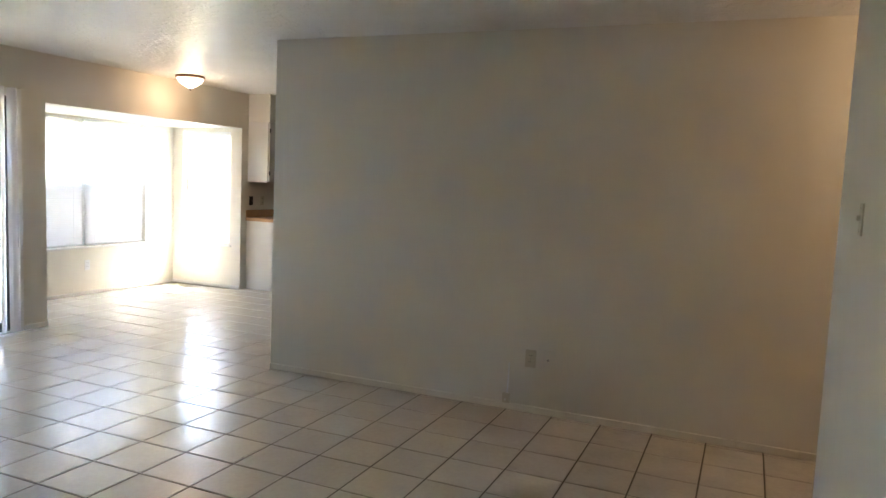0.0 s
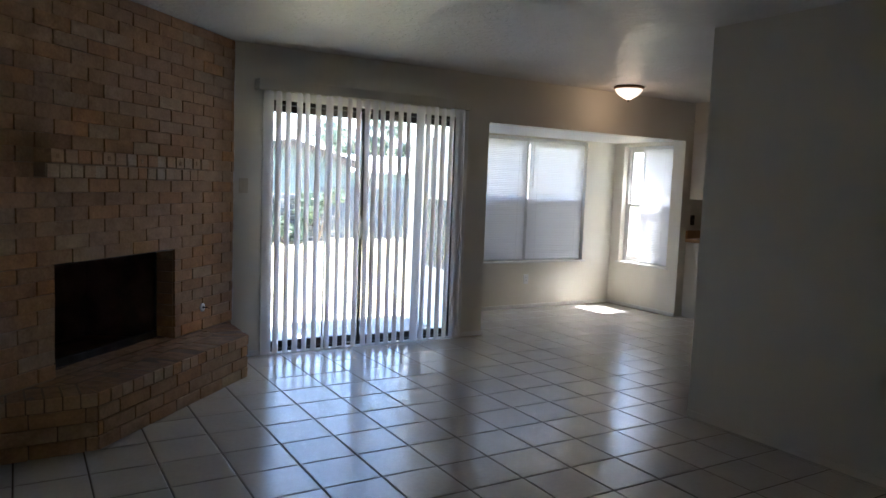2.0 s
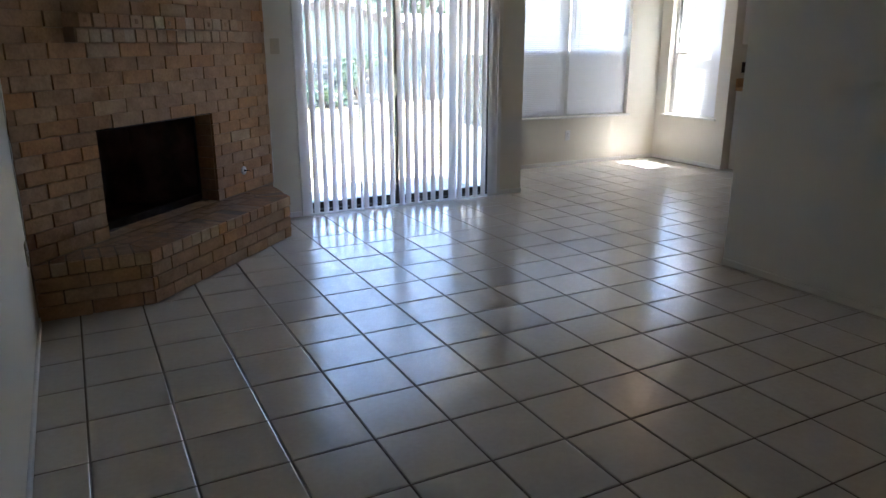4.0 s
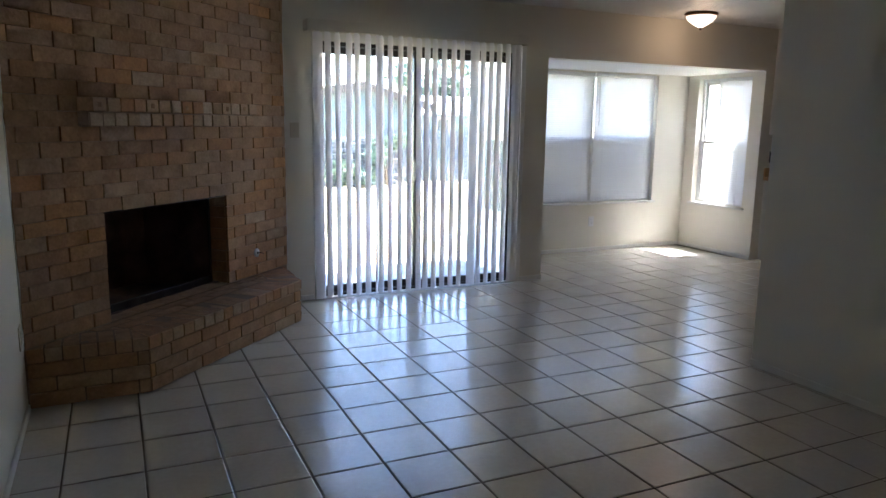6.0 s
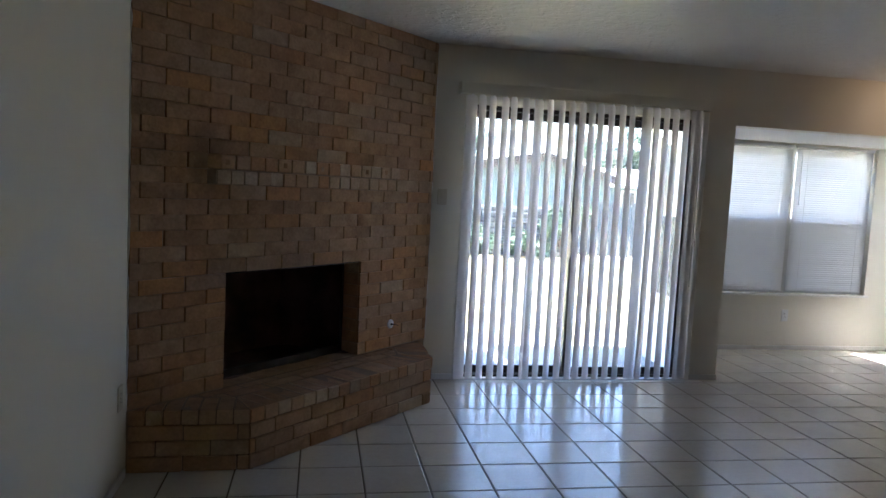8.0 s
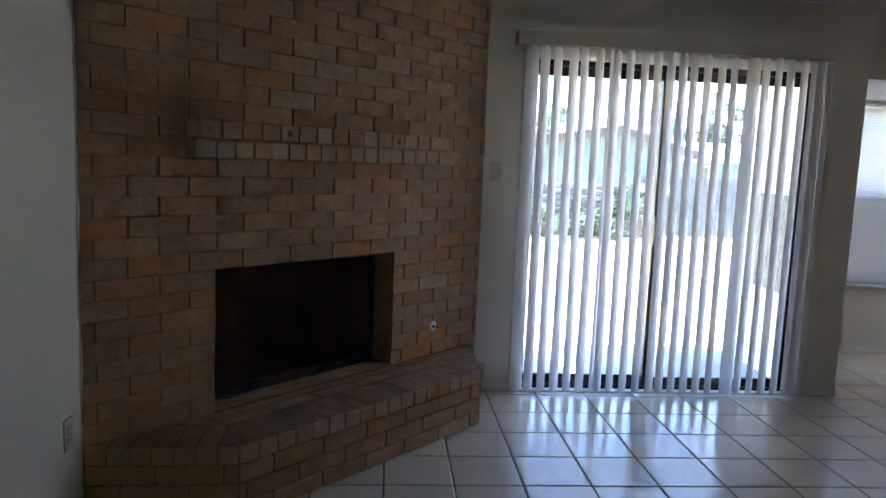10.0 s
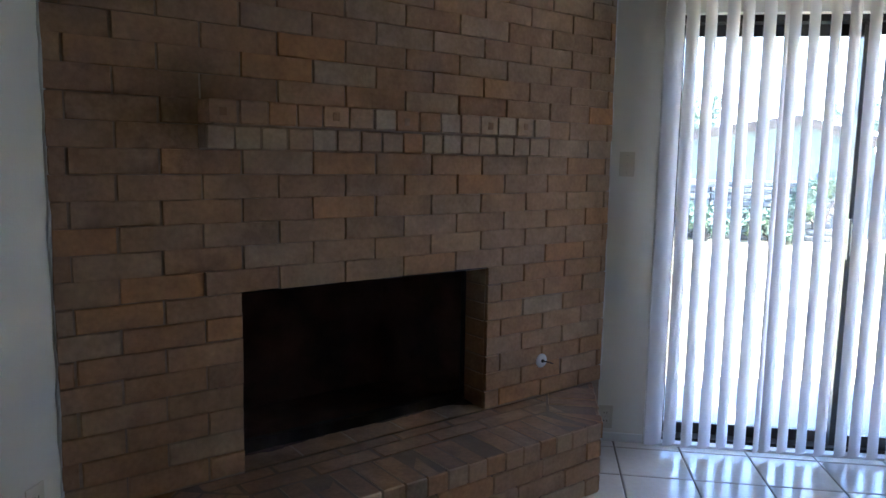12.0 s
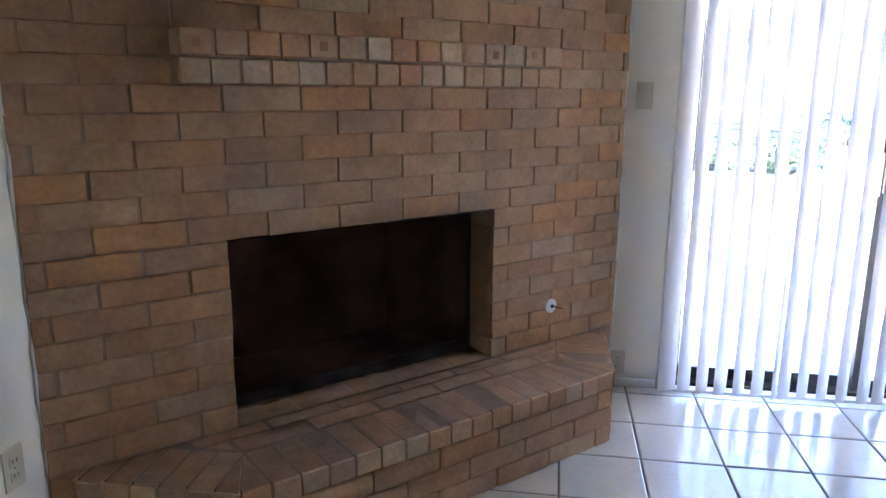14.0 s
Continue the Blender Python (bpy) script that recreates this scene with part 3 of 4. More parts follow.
# ---- kitchen end ----
def cabinet(name, x0, x1, y0, z0, z1, label, toe=0.0):
    d = thing(name, pose(0, 0, 0), label, "cabinet", group="white kitchen cabinets")
    part("body", boxes((x0, y0, z0 + toe, x1, -0.002, z1)), CABINET, d)
    if toe:
        part("toe_kick", boxes((x0 + 0.002, y0 + 0.02, z0 + 0.001, x1, -0.004, z0 + toe - 0.001)), CABINET, d)
    door = part("door", boxes((x0 + 0.012, y0 - 0.02, z0 + toe + 0.015, x1 - 0.012, y0 - 0.001, z1 - 0.015), bevel=0.003), CABINET, d)
    for z in (z0 + toe + 0.09, z1 - 0.13):
        part("hinge", boxes((x0 + 0.001, y0 - 0.024, z, x0 + 0.02, y0 - 0.0205, z + 0.05)), IRON, door, "black hinge")
    part("knob", lathe([(0, 0), (0.006, 0), (0.006, 0.012), (0.014, 0.02), (0.01, 0.027), (0, 0.028)], 14), IRON, door, at=pose(x1 - 0.05, y0 - 0.02, (z0 + z1) / 2, 90))


for k in range(3):
    cabinet("upper_cabinet", 7.13 + 0.45 * k, 7.13 + 0.45 * k + 0.448, -0.30, 1.355, 2.10, "white painted upper kitchen cabinet under the soffit")
    cabinet("base_cabinet", 7.12 + 0.45 * k, 7.12 + 0.45 * k + 0.448, -0.58, 0.0, 0.865, "white painted base kitchen cabinet under the worktop", toe=0.09)
tagged(part("kitchen_worktop", boxes((7.10, -0.61, 0.866, 8.59, -0.002, 0.905), (7.10, -0.022, 0.906, 8.59, -0.002, 1.0), bevel=0.003), COUNTER),
       "brown wood-look laminate worktop with a backsplash", "worktop")
setting("soffit", boxes((7.13, -0.32, 2.102, 8.6, -0.001, H)), WALL, "cream soffit above the kitchen cabinets", "wall")


# ---- brick fireplace ----
CRS, BL = 0.0765, 0.251        # course height and brick length with joint
CX, CY = 1.053, -0.902       # middle of the firebox on the brick face
S0, S1 = -1.079, 1.2755
OPEN_W, OPEN_Z0, OPEN_Z1 = 0.53, 4 * CRS, 12 * CRS
FIRE = thing("fireplace", pose(CX, CY, 0, 0, 0, 45), "tan brick corner fireplace with raised hearth and brick mantel", "fireplace")


def brick_mesh(w, h, d, seed, e=0.0034):
    """Front in the plane y = -d, back at y = 0, centred on x and z, with worn edges."""
    r = random.Random(seed)
    bm = bmesh.new()
    cols = max(1, round(w / 0.06))
    line = [(-1 + 2 * k / cols, -1) for k in range(cols)] + [(1, -1), (1, 0)] + [(1 - 2 * k / cols, 1) for k in range(cols)] + [(-1, 1), (-1, 0)]

    def ring(y, inset, chip):
        return [bm.verts.new((sx * (w / 2 - inset) + r.uniform(-chip, chip), y + r.uniform(-0.001, 0.001), sz * (h / 2 - inset) + r.uniform(-chip, chip) * 0.7)) for sx, sz in line]

    rings = [ring(0, 0, 0.0), ring(-d + e, 0, 0.0011), ring(-d + e * 0.25, e * 0.35, 0.0012), ring(-d, e, 0.0016)]
    n = len(line)
    for a, b in zip(rings, rings[1:]):
        for k in range(n):
            bm.faces.new((a[k], a[(k + 1) % n], b[(k + 1) % n], b[k]))
    bm.faces.new(rings[-1])
    bmesh.ops.recalc_face_normals(bm, faces=bm.faces[:])
    return bm


MESHES = {}


def brick_of(w, h, d, material, variant, e=0.0034):
    key = (round(w, 3), round(h, 3), round(d, 3), material.name, variant, e)
    if key not in MESHES:
        MESHES[key] = data_of("brick", brick_mesh(w, h, d, variant, e), material)
    return MESHES[key]


def chimney_breast():
    rng = random.Random(11)
    core = part("chimney_breast", holed((S0, S1), (0.0, H), [(-OPEN_W, OPEN_Z0, OPEN_W, OPEN_Z1)], 0.006, 0.15, "y"), MORTAR, FIRE, "brown mortar behind the bricks")
    rows = int(H / CRS) + 1
    for r in range(rows):
        z0, z1 = r * CRS, min((r + 1) * CRS, H - 0.002)
        if z1 - z0 < 0.02:
            continue
        first = -0.774 + (BL / 2 if r % 2 == 0 else 0.0) - 3 * BL
        k = 0
        while first + k * BL < S1:
            a, b = max(first + k * BL, S0 + 0.002), min(first + (k + 1) * BL, S1 - 0.002)
            k += 1
            spans = [(a, b)]
            if OPEN_Z0 - 0.001 <= z0 < OPEN_Z1 - 0.001:
                spans = [(a, min(b, -OPEN_W + 0.005)), (max(a, OPEN_W - 0.005), b)]
            elif r < 4:
                continue
            for p, q in spans:
                if q - p < 0.03:
                    continue
                w, h = q - p - rng.uniform(0.006, 0.0105), z1 - z0 - (rng.uniform(0.0022, 0.0042) if r < 12 else rng.uniform(0.0004, 0.002))
                at = pose((p + q) / 2 + rng.uniform(-0.0015, 0.0015), rng.uniform(0.0205, 0.0235), (z0 + z1) / 2 + rng.uniform(-0.0015, 0.0015),
                          rng.uniform(-0.4, 0.4), rng.uniform(-0.25, 0.25), rng.uniform(-0.4, 0.4))
                part("brick", brick_of(w, h, 0.026, BRICK, rng.randrange(12), 0.0036 if r < 12 else 0.0024), None, core, at=at)
    return core


def mantel():
    rng = random.Random(5)
    u0, u1 = -0.665, 0.755
    m = part("mantel", boxes((u0 + 0.006, -0.072, 18 * CRS + 0.006, u1 - 0.006, 0.0, 19 * CRS), (u0 + 0.02, -0.102, 19 * CRS, u1 - 0.02, 0.0, 20 * CRS - 0.006)), MORTAR, FIRE,
             "projecting brick mantel of two header rows")
    for row, out, n in ((18, 0.082, 16), (19, 0.112, 15)):
        w = (u1 - u0) / n
        for k in range(n):
            a, b = -(w - 0.011) / 2 + rng.uniform(-0.002, 0.002), (w - 0.011) / 2 + rng.uniform(-0.002, 0.002)
            face = out + rng.uniform(-0.003, 0.005)
            at = pose(u0 + (k + 0.5) * w + rng.uniform(-0.002, 0.002), 0, row * CRS, 0, 0, rng.uniform(-1.2, 1.2))
            head = part("brick", prism([(a, -face), (b, -face - rng.uniform(-0.002, 0.002)), (b, 0.0), (a, 0.0)], 0.003, CRS - 0.003, 0.004, rng), BRICK_PALE, m, at=at)
            if row == 19 and k in (0, 4, 7, 11, 13):
                c, q, z = rng.uniform(-0.006, 0.006), rng.uniform(0.010, 0.013), CRS * 0.5 + rng.uniform(-0.005, 0.005)
                part("core_mark", boxes((c - q, -face - 0.0012, z - q * 1.1, c + q, -face + 0.002, z + q * 1.1), bevel=0.001), BRICK if k in (0, 7, 13) else BRICK_DARK, head, "rough square core mark")
    return m


def hearth():
    rng = random.Random(9)
    D, A, B, A0, B0 = -0.385, -0.665, 0.832, -1.072, 1.21
    out = [(A0, 0.0), (A, D), (B, D), (B0, 0.0)]
    inner = [(A0 + 0.03, -0.002), (A + 0.008, D + 0.011), (B - 0.008, D + 0.011), (B0 - 0.03, -0.002)]
    h = part("hearth", prism(inner, 0.002, 4 * CRS - 0.005, 0.001, rng), MORTAR_DARK, FIRE, "raised brick hearth with mitred corners")
    sides = []
    for p, q in zip(out, out[1:]):
        d = Vector((q[0] - p[0], q[1] - p[1]))
        length = d.length
        d.normalize()
        sides.append((p, d, Vector((-d.y, d.x)), length))
    # mitre lines at the two corners
    ma = (sides[0][2] + sides[1][2]).normalized()
    mb = (sides[1][2] + sides[2][2]).normalized()
    cuts = {0: [((A, D), (-ma.y, ma.x))], 1: [((A, D), (ma.y, -ma.x)), ((B, D), (-mb.y, mb.x))], 2: [((B, D), (mb.y, -mb.x))]}

    def lay(i, u0, u1, v0, v1, z0, z1, material, dark_top=False):
        p, d, n, _ = sides[i]
        j = rng.uniform(-0.0025, 0.0025)
        poly = [(p[0] + d.x * u + n.x * v, p[1] + d.y * u + n.y * v) for u, v in ((u0 + 0.004, v0 + j), (u1 - 0.004, v0 + j), (u1 - 0.004, v1), (u0 + 0.004, v1))]
        for c, nn in cuts[i]:
            poly = clip(poly, (c[0] + nn[0] * 0.003, c[1] + nn[1] * 0.003), nn)
        poly = clip(poly, (0, -0.003), (0, -1))
        area = abs(sum(a[0] * b[1] - a[1] * b[0] for a, b in zip(poly, poly[1:] + poly[:1]))) / 2 if len(poly) > 2 else 0
        if area < 0.0006:
            return
        ob = part("brick", prism(poly, z0 + 0.0033, z1 - 0.0033, 0.004, rng), material, h)
        # upward faces take the darker brick colour, the rest keep their own
        if dark_top:
            ob.data.materials.append(BRICK_DARK)
            for f in ob.data.polygons:
                f.material_index = 1 if f.normal.z > 0.9 else 0

    for i, (p, d, n, length) in enumerate(sides):
        for r in range(3):
            u = -BL * (0.5 if r % 2 else 0.0) - (0.09 if i == 1 else 0)
            while u < length:
                lay(i, max(u, 0), min(u + BL, length), 0.0, 0.09, r * CRS, (r + 1) * CRS, BRICK)
                u += BL
        count = round(length / 0.086)
        for k in range(count):
            lay(i, length * k / count, length * (k + 1) / count, -0.004, 0.215, 3 * CRS, 4 * CRS + rng.uniform(-0.002, 0.002), BRICK_PALE, dark_top=True)
    # flat bricks between the header border and the firebox
    v = D + 0.222
    while v < -0.02:
        w = min(0.093, -0.004 - v)
        u = -1.0 + rng.uniform(0, 0.2)
        while u < 1.2:
            poly = [(u + 0.004, v), (u + BL - 0.004, v), (u + BL - 0.004, v + w - 0.008), (u + 0.004, v + w - 0.008)]
            for i in (0, 2):
                p, d, n, _ = sides[i]
                poly = clip(poly, (p[0] + n.x * 0.222, p[1] + n.y * 0.222), (n.x, n.y)) if len(poly) > 2 else []
            if len(poly) > 2 and abs(sum(a[0] * b[1] - a[1] * b[0] for a, b in zip(poly, poly[1:] + poly[:1]))) / 2 > 0.0008:
                part("brick", prism(poly, 3 * CRS, 4 * CRS - 0.002 + rng.uniform(-0.002, 0.001), 0.004, rng), BRICK_DARK, h)
            u += BL
        v += w
    return h


def firebox():
    w, z0, z1 = OPEN_W, OPEN_Z0, OPEN_Z1
    # reveals of brick, then the sooty box that narrows towards its back
    bm = bmesh.new()
    y0, y1 = 0.15, 0.58
    v = [bm.verts.new(p) for p in ((-w, y0, z0), (w, y0, z0), (w, y0, z1), (-w, y0, z1), (-w * 0.72, y1, z0), (w * 0.72, y1, z0), (w * 0.72, y1, z1 - 0.06), (-w * 0.72, y1, z1 - 0.06))]
    for f in ((0, 1, 5, 4), (1, 2, 6, 5), (3, 0, 4, 7), (2, 3, 7, 6), (4, 5, 6, 7)):
        bm.faces.new([v[i] for i in f])
    part("firebox", bm, SOOT, FIRE, "soot-black empty firebox")
    part("hearth_pan", boxes((-w + 0.002, 0.0, z0 - 0.02, w - 0.002, 0.15, z0 - 0.002)), MORTAR_DARK, FIRE)
    for k in range(5):
        part("sill_brick", boxes((-w + 0.005 + k * 0.2165, 0.002, z0 - 0.018, -w + 0.215 + k * 0.2165, 0.148, z0 + 0.001), bevel=0.003), BRICK_DARK, FIRE)
    part("metal_frame", boxes((-w + 0.003, 0.135, z1 - 0.03, w - 0.003, 0.149, z1 - 0.002), (-w + 0.003, 0.135, z0 + 0.003, -w + 0.022, 0.149, z1 - 0.03),
                              (w - 0.022, 0.135, z0 + 0.003, w - 0.003, 0.149, z1 - 0.03), (-w + 0.022, 0.12, z0 + 0.003, w - 0.022, 0.149, z0 + 0.05), bevel=0.003), IRON, FIRE, "black metal frame inside the firebox")
    part("lintel", boxes((-w - 0.0, 0.004, z1 - 0.006, w, 0.149, z1 + 0.001)), IRON, FIRE, "dark steel lintel")
    for s in (-1, 1):
        for r in range(4, 12):
            x = s * (w + 0.012)
            part("jamb_brick", boxes((min(x, s * (w - 0.004)), 0.013, r * CRS + 0.003, max(x, s * (w - 0.004)), 0.149, (r + 1) * CRS - 0.003), bevel=0.002), BRICK, FIRE)


chimney_breast()
mantel()
hearth()
firebox()


def bead(x, y, z0, z1, seed):
    """An uneven run of filler where brick meets plaster."""
    r = random.Random(seed)
    bm = bmesh.new()
    n = 46
    tube(bm, [(x + r.uniform(-0.003, 0.003), y + r.uniform(-0.003, 0.003), z0 + (z1 - z0) * k / n) for k in range(n + 1)], [r.uniform(0.003, 0.0085) for _ in range(n + 1)], 6)
    return part("filler_bead", bm, TRIM, FIRE, "uneven white filler bead")


bead(S0 + 0.004, 0.002, 4 * CRS, H - 0.002, 21)
bead(S1 - 0.004, 0.002, 4 * CRS, H - 0.002, 22)


def soot_edge():
    """Ash and soot swept up along the firebox sill."""
    r = random.Random(31)
    bm = bmesh.new()
    n, w, z = 60, OPEN_W - 0.004, OPEN_Z0
    rows = []
    for k in range(n + 1):
        x = -w + 2 * w * k / n
        e = 0.118 - 0.035 * noise.noise((x * 4.0, 3.1, 0.0)) + r.uniform(-0.006, 0.006) - (0.05 * max(0.0, (x - w + 0.1) / 0.1))
        rows.append([bm.verts.new((x, e, z + 0.0015)), bm.verts.new((x, e + 0.012, z + 0.004 + r.uniform(0, 0.004))), bm.verts.new((x, 0.149, z + 0.007 + r.uniform(0, 0.006)))])
    for a, b in zip(rows, rows[1:]):
        for k in range(2):
            bm.faces.new((a[k], b[k], b[k + 1], a[k + 1]))
    part("blackening", bm, SOOT, FIRE, "black soot swept along the firebox sill")


soot_edge()


def gas_key():
    d = thing("gas_key_valve", FIRE.matrix_basis @ pose(0.857, -0.004, 0.468, 90), "round chrome gas key valve set in the brick", "gas valve")
    part("escutcheon", lathe([(0, 0), (0.032, 0), (0.031, 0.004), (0.018, 0.007), (0.009, 0.008), (0, 0.008)], 24), WHITE, d)
    part("socket", lathe([(0, 0.007), (0.008, 0.007), (0.008, 0.012), (0.004, 0.012), (0, 0.009)], 14), DARK, d)
    bm = bmesh.new()
    tube(bm, [(0, 0, 0.01), (0.002, 0.002, 0.03), (0.03, -0.008, 0.045)], [0.0035, 0.003, 0.0025], 8)
    part("key", bm, IRON, d)


gas_key()


# ---- outside ----
setting("ground", boxes((-400, -700, -0.32, 400, 700, -0.121)), LAWN, "sunlit dry lawn reaching the horizon", "ground")
setting("patio", boxes((0.3, TW + 0.002, -0.12, XN0 - TW - 0.01, 1.35, -0.04), bevel=0.01), CONCRETE, "grey concrete patio slab", "patio")


def board_fence(x0, x1, y, h):
    rng = random.Random(3)
    d = thing("board_fence", pose(0, y, -0.12), "weathered blue-grey wooden board fence", "fence")
    me = data_of("board", boxes((-0.066, 0, 0.02, 0.066, 0.02, h), bevel=0.004), FENCE)
    x = x0
    while x < x1:
        part("board", me, None, d, at=pose(x, rng.uniform(-0.004, 0.004), rng.uniform(-0.02, 0.02), 0, rng.uniform(-0.5, 0.5), 0))
        x += 0.142
    for z in (0.4, h - 0.35):
        part("rail", boxes((x0, 0.022, z, x1, 0.06, z + 0.09)), FENCE, d)
    for k in range(int((x1 - x0) / 2.4) + 1):
        part("post", boxes((x0 + 2.4 * k - 0.045, 0.061, 0, x0 + 2.4 * k + 0.045, 0.15, h - 0.05)), FENCE, d)


board_fence(7.1, 13.2, 11.6, 1.36)


def stone_stack(x0, x1, y):
    rng = random.Random(8)
    d = thing("stacked_stone_wall", pose(0, y, -0.12), "low wall of loosely stacked grey flat stones", "stone wall")
    for r in range(9):
        x = x0 + rng.uniform(0, 0.2)
        while x < x1:
            w = rng.uniform(0.3, 0.6)
            bm = prism([(x, 0), (x + w - 0.03, rng.uniform(-0.04, 0.04)), (x + w - 0.03, 0.35), (x, 0.35)], r * 0.13 + 0.008, (r + 1) * 0.13 - 0.008, 0.02, rng)
            part("stone", bm, STONE, d)
            x += w


stone_stack(3.0, 7.1, 11.1)


def leaf_cloud(centres, size, count, leaf, seed):
    """Many small leaves scattered in clumps."""
    rng = np.random.default_rng(seed)
    vs, fs = [], []
    for cx, cy, cz, r in centres:
        for _ in range(count):
            o = rng.normal(size=3)
            o = o / np.linalg.norm(o) * r * rng.uniform(0.35, 1.0) ** 0.6
            c = np.array((cx, cy, cz)) + o * (1, 1, 0.8)
            a, b = rng.normal(size=3), rng.normal(size=3)
            a /= np.linalg.norm(a)
            b -= a * (a @ b)
            b /= np.linalg.norm(b)
            s = leaf * rng.uniform(0.6, 1.3)
            k = len(vs)
            vs += [tuple(c - a * s), tuple(c + b * s * 0.45), tuple(c + a * s), tuple(c - b * s * 0.45)]
            fs.append((k, k + 1, k + 2, k + 3))
    me = bpy.data.meshes.new("crown")
    me.from_pydata(vs, [], fs)
    me.materials.append(LEAF)
    return me


def tree(x, y, h, spread, seed):
    rng = random.Random(seed)
    d = thing("tree", pose(x, y, -0.12), "leafy green garden tree beyond the fence", "tree", group="trees beyond the fence")
    bm = bmesh.new()
    top = (rng.uniform(-0.3, 0.3), rng.uniform(-0.3, 0.3), h * 0.75)
    tube(bm, [(0, 0, 0), (0.05, 0.03, h * 0.25), (top[0] * 0.5, top[1] * 0.5, h * 0.5), top], [0.2, 0.16, 0.11, 0.04])
    clumps = []
    for k in range(11):
        a, z = rng.uniform(0, 6.28), rng.uniform(0.45, 1.0) * h
        r = spread * rng.uniform(0.3, 1.0) * (1.15 - 0.6 * abs(z / h - 0.65))
        e = (r * math.cos(a), r * math.sin(a), z)
        tube(bm, [(top[0] * 0.4, top[1] * 0.4, h * rng.uniform(0.3, 0.6)), (e[0] * 0.5, e[1] * 0.5, z * 0.85), e], [0.06, 0.04, 0.015], 6)
        clumps.append((*e, spread * rng.uniform(0.28, 0.5)))
    part("trunk", bm, BARK, d)
    part("crown", leaf_cloud(clumps, 1, 620, 0.085, seed), None, d)


def shrub(x, y, h, seed):
    rng = random.Random(seed)
    d = thing("shrub", pose(x, y, -0.12), "green leafy shrub beside the stone wall", "shrub", group="garden shrubs")
    bm = bmesh.new()
    clumps = []
    for k in range(7):
        e = (rng.uniform(-0.4, 0.4), rng.uniform(-0.3, 0.3), h * rng.uniform(0.4, 1.0))
        tube(bm, [(0, 0, 0), (e[0] * 0.4, e[1] * 0.4, e[2] * 0.6), e], [0.025, 0.015, 0.006], 6)
        clumps.append((*e, 0.26))
    part("stem", bm, BARK, d)
    part("foliage", leaf_cloud(clumps, 1, 160, 0.07, seed), None, d)


for x, y, h, s, seed in ((3.6, 28, 4.2, 1.8, 1), (8.2, 28, 4.4, 1.4, 2), (15.6, 28.5, 4.6, 1.6, 3), (18.6, 28, 4.5, 1.6, 4)):
    tree(x, y, h, s, seed)
for x, y, h, seed in ((4.8, 10.8, 0.55, 11), (6.85, 10.8, 1.3, 12), (6.0, 10.8, 0.5, 13)):
    shrub(x, y, h, seed)


def neighbour_house():
    d = thing("neighbour_house", pose(0, 19, -0.12), "pale blue-grey neighbouring house with a low gable roof", "house")
    x0, x1, h, peak, px = 4.6, 11.2, 2.12, 2.80, 8.9
    bm = bmesh.new()
    pts = [(x0, 0), (x1, 0), (x1, h), (px, peak), (x0, h)]
    a = [bm.verts.new((x, 0, z)) for x, z in pts]
    b = [bm.verts.new((x, 6, z)) for x, z in pts]
    bm.faces.new(a[::-1])
    bm.faces.new(b)
    for i in range(5):
        j = (i + 1) % 5
        bm.faces.new((a[i], a[j], b[j], b[i]))
    part("wall", bm, SIDING, d)
    for (xa, za), (xb, zb) in (((x0 - 0.4, h - 0.09), (px, peak)), ((px, peak), (x1 + 0.4, h - 0.06))):
        bm = bmesh.new()
        f = [bm.verts.new(p) for p in ((xa, -0.4, za + 0.01), (xb, -0.4, zb + 0.01), (xb, 6.4, zb + 0.01), (xa, 6.4, za + 0.01))]
        g = [bm.verts.new((v.co.x, v.co.y, v.co.z + 0.1)) for v in f]
        for q in ((f[3], f[2], f[1], f[0]), (g[0], g[1], g[2], g[3])):
            bm.faces.new(q)
        for i in range(4):
            j = (i + 1) % 4
            bm.faces.new((f[i], f[j], g[j], g[i]))
        part("roof", bm, ROOF, d)
        bm = bmesh.new()
        q = [bm.verts.new(p) for y in (-0.43, -0.401) for p in ((xa, y, za - 0.14), (xb, y, zb - 0.2), (xb, y, zb + 0.12), (xa, y, za + 0.12))]
        for i in ((0, 1, 2, 3), (7, 6, 5, 4), (0, 4, 5, 1), (1, 5, 6, 2), (2, 6, 7, 3), (3, 7, 4, 0)):
            bm.faces.new([q[k] for k in i])
        part("fascia", bm, FASCIA, d, "brown gable board")
    w = part("window", boxes((5.0, -0.03, 1.2, 5.9, -0.002, 1.9)), ALU, d)
    part("pane", boxes((5.06, -0.036, 1.26, 5.42, -0.031, 1.84), (5.48, -0.036, 1.26, 5.84, -0.031, 1.84)), DARK, w)


neighbour_house()


def garden_shed():
    d = thing("garden_shed", pose(0, 21, -0.12), "blue-grey garden shed with a pale sloping roof", "shed")
    part("wall", boxes((11.4, 0, 0, 19.0, 3.0, 1.86)), SIDING, d)
    bm = bmesh.new()
    v = [bm.verts.new(p) for p in ((11.1, -0.4, 1.87), (19.3, -0.4, 1.87), (19.3, 3.3, 2.62), (11.1, 3.3, 2.62), (11.1, -0.4, 1.95), (19.3, -0.4, 1.95), (19.3, 3.3, 2.70), (11.1, 3.3, 2.70))]
    for f in ((3, 2, 1, 0), (4, 5, 6, 7), (0, 1, 5, 4), (1, 2, 6, 5), (2, 3, 7, 6), (3, 0, 4, 7)):
        bm.faces.new([v[i] for i in f])
    part("roof", bm, ALU, d, "pale metal roof")
    w = part("window", boxes((12.75, -0.03, 1.15, 13.35, -0.002, 1.75)), ALU, d)
    part("pane", boxes((12.8, -0.036, 1.2, 13.03, -0.031, 1.7), (13.07, -0.036, 1.2, 13.3, -0.031, 1.7)), DARK, w)


garden_shed()


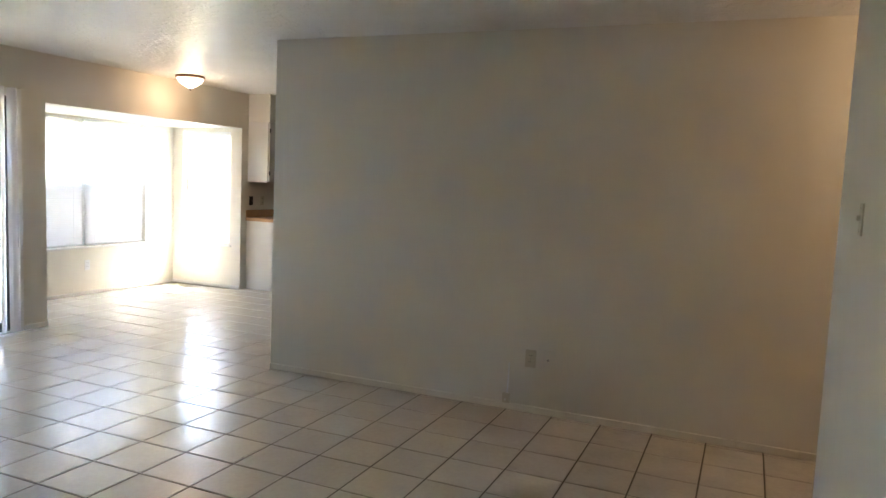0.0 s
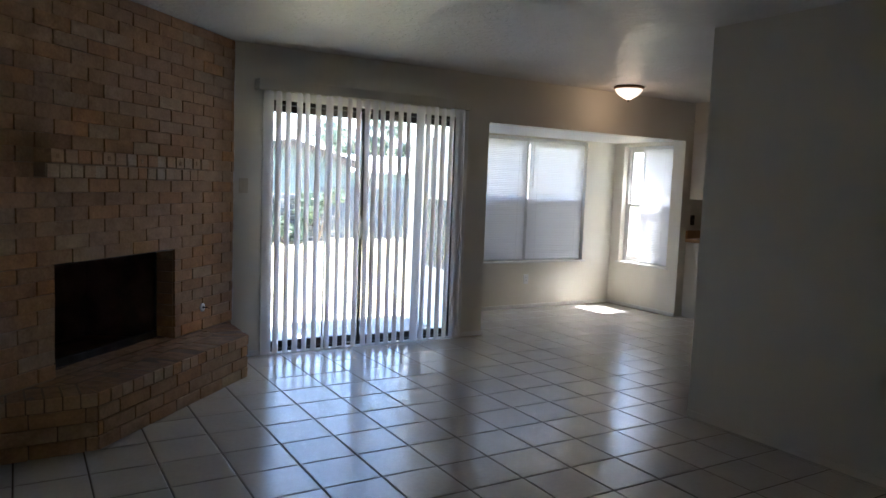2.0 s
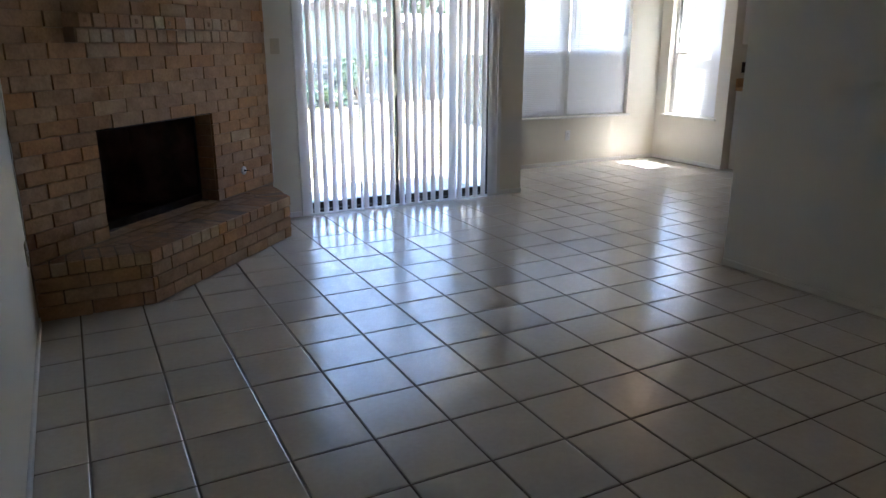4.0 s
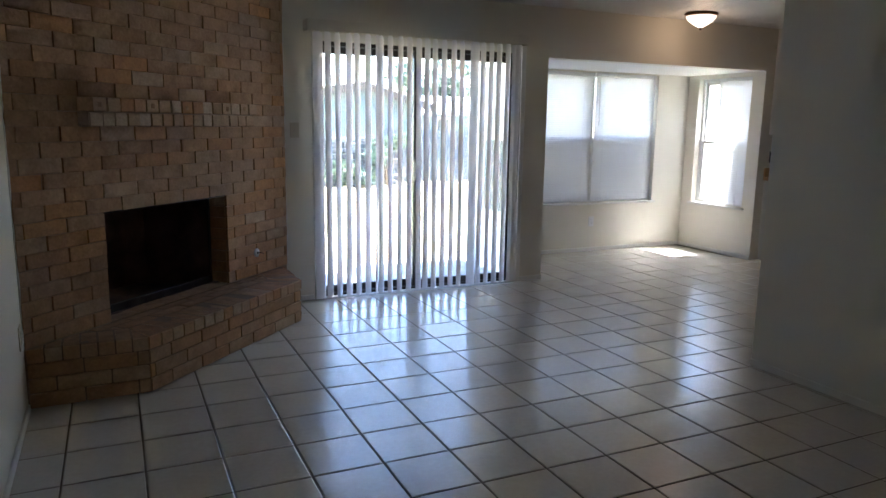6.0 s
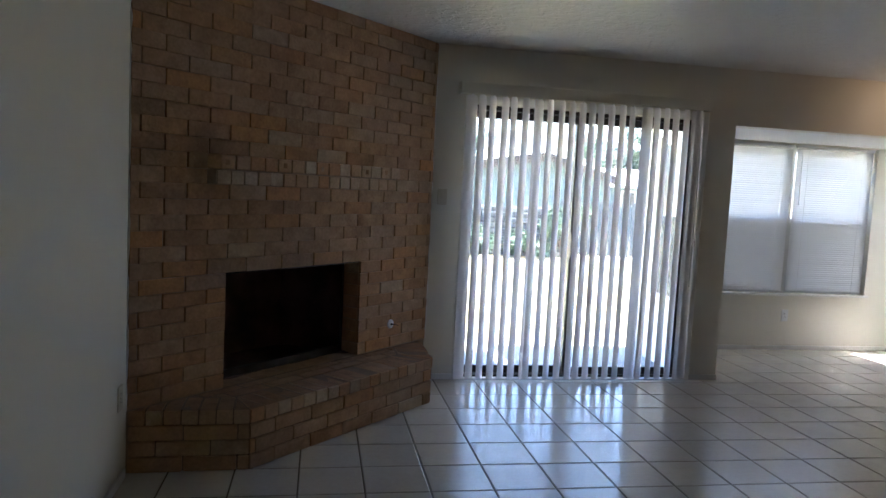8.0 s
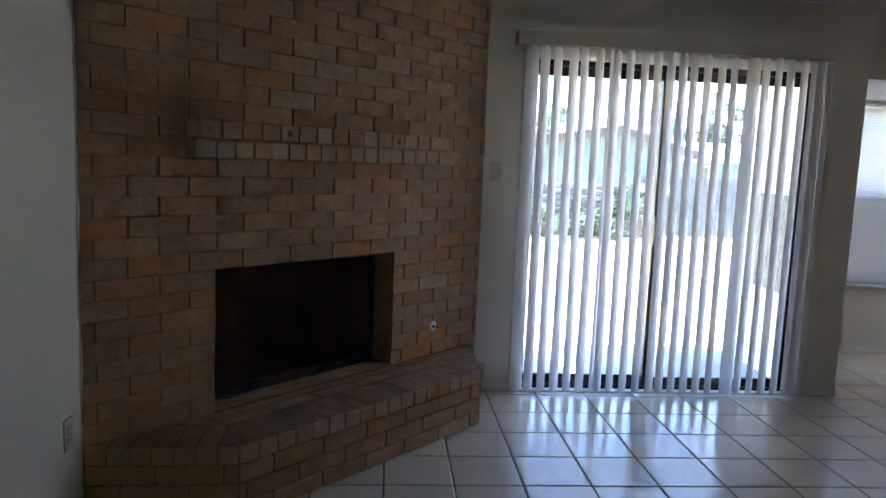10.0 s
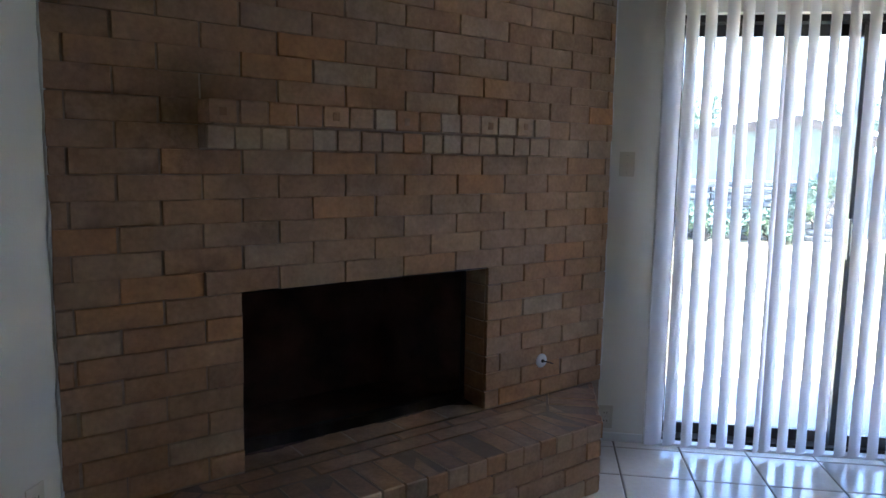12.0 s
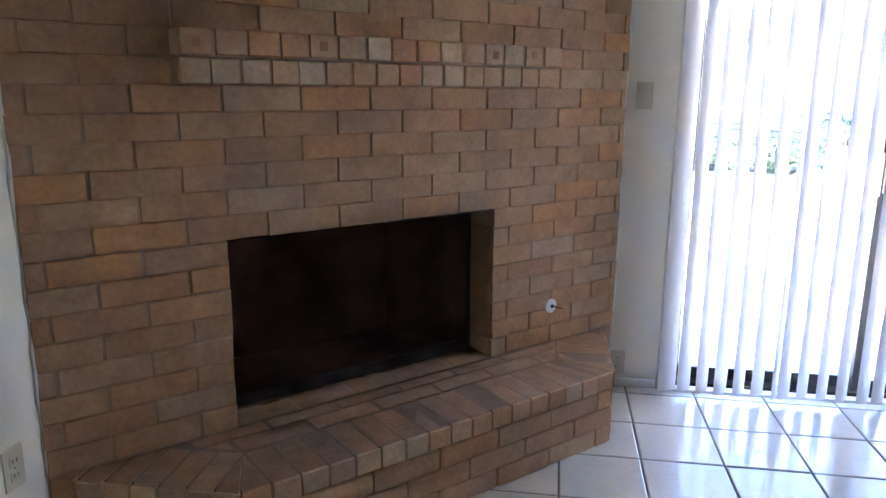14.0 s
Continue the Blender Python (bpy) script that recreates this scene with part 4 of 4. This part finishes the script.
# ---- floor tiles ----
BAY = (XN0, 0.0, XN1, YN)
ROOMS = ((XL, YE, XB, 0.0), (XB, YB, 8.6, 0.0), (XB + 0.12, -5.0, 8.6, YB), (-1.6, YE, XL, YR), (3.35, -9.0, XB, YE), BAY)
LAID = radians(-0.33)          # the tiles run slightly askew to the walls
TA, TB, TA0, TB0 = 0.3077, 0.3101, 0.181, 0.241


def tile_of(poly, z=0.0):
    """Points and faces of one tile from its outline, with a small rounded edge."""
    cx, cy = sum(p[0] for p in poly) / len(poly), sum(p[1] for p in poly) / len(poly)
    vs, n = [], len(poly)
    for inset, zz in ((0.0, -0.003), (0.0008, z - 0.0016), (0.004, z)):
        for x, y in poly:
            d = max(math.hypot(x - cx, y - cy), 0.001)
            k = 1 - inset * 1.41 / d
            vs.append((cx + (x - cx) * k, cy + (y - cy) * k, zz))
    fs = [(r * n + k, r * n + (k + 1) % n, (r + 1) * n + (k + 1) % n, (r + 1) * n + k) for r in range(2) for k in range(n)]
    return vs, fs + [tuple(range(2 * n, 3 * n))]


def tiles():
    rng = random.Random(2)
    floor = bpy.data.objects["floor"]
    c, s = math.cos(LAID), math.sin(LAID)
    ha, hb = (TA - GAP) / 2, (TB - GAP) / 2
    whole = bpy.data.meshes.new("tile")
    v, f = tile_of([(-ha, -hb), (ha, -hb), (ha, hb), (-ha, hb)])
    whole.from_pydata(v, [], f)
    whole.materials.append(TILE)
    far_v, far_f = [], []
    for i in range(-8, 31):
        for j in range(-31, 6):
            a, b = TA0 + (i + 0.5) * TA, TB0 + (j + 0.5) * TB
            x, y = a * c - b * s, a * s + b * c
            if not any(r[0] - 0.16 < x < r[2] + 0.16 and r[1] - 0.16 < y < r[3] + 0.16 for r in ROOMS):
                continue
            full = [(x + da * c - db * s, y + da * s + db * c) for da, db in ((-ha, -hb), (ha, -hb), (ha, hb), (-ha, hb))]
            poly = full
            if not XN0 - 0.1 < x < XN1 + 0.1:
                poly = clip(poly, (0, 0.0), (0, -1))
            else:
                poly = clip(poly, (0, YN), (0, -1))
                if y > 0.1:
                    poly = clip(clip(poly, (XN0, 0), (1, 0)), (XN1, 0), (-1, 0)) if len(poly) > 2 else poly
            if y > YR + 0.2 and len(poly) > 2:
                poly = clip(poly, (XL, 0), (1, 0))
            if len(poly) < 3 or abs(sum(p[0] * q[1] - p[1] * q[0] for p, q in zip(poly, poly[1:] + poly[:1]))) / 2 < 0.0006:
                continue
            near = XL - 0.3 < x < 4.3 and -4.9 < y < 0.1
            tilt = pose(x, y, rng.uniform(-0.0004, 0.0004), rng.uniform(-0.12, 0.12), rng.uniform(-0.12, 0.12), math.degrees(LAID))
            if near and poly == full:
                part("tile", whole, None, floor, at=tilt)
            elif near:
                v, f = tile_of([(p[0] - x, p[1] - y) for p in poly])
                me = bpy.data.meshes.new("tile")
                me.from_pydata(v, [], f)
                me.materials.append(TILE)
                part("tile", me, None, floor, at=pose(x, y, 0))
            else:
                k = len(far_v)
                v, f = tile_of(poly, rng.uniform(-0.0004, 0.0004))
                far_v += v
                far_f += [tuple(n + k for n in q) for q in f]
    me = bpy.data.meshes.new("tiles")
    me.from_pydata(far_v, [], far_f)
    me.materials.append(TILES)
    tagged(part("tiles", me, None, floor), kind="stuff")


tiles()
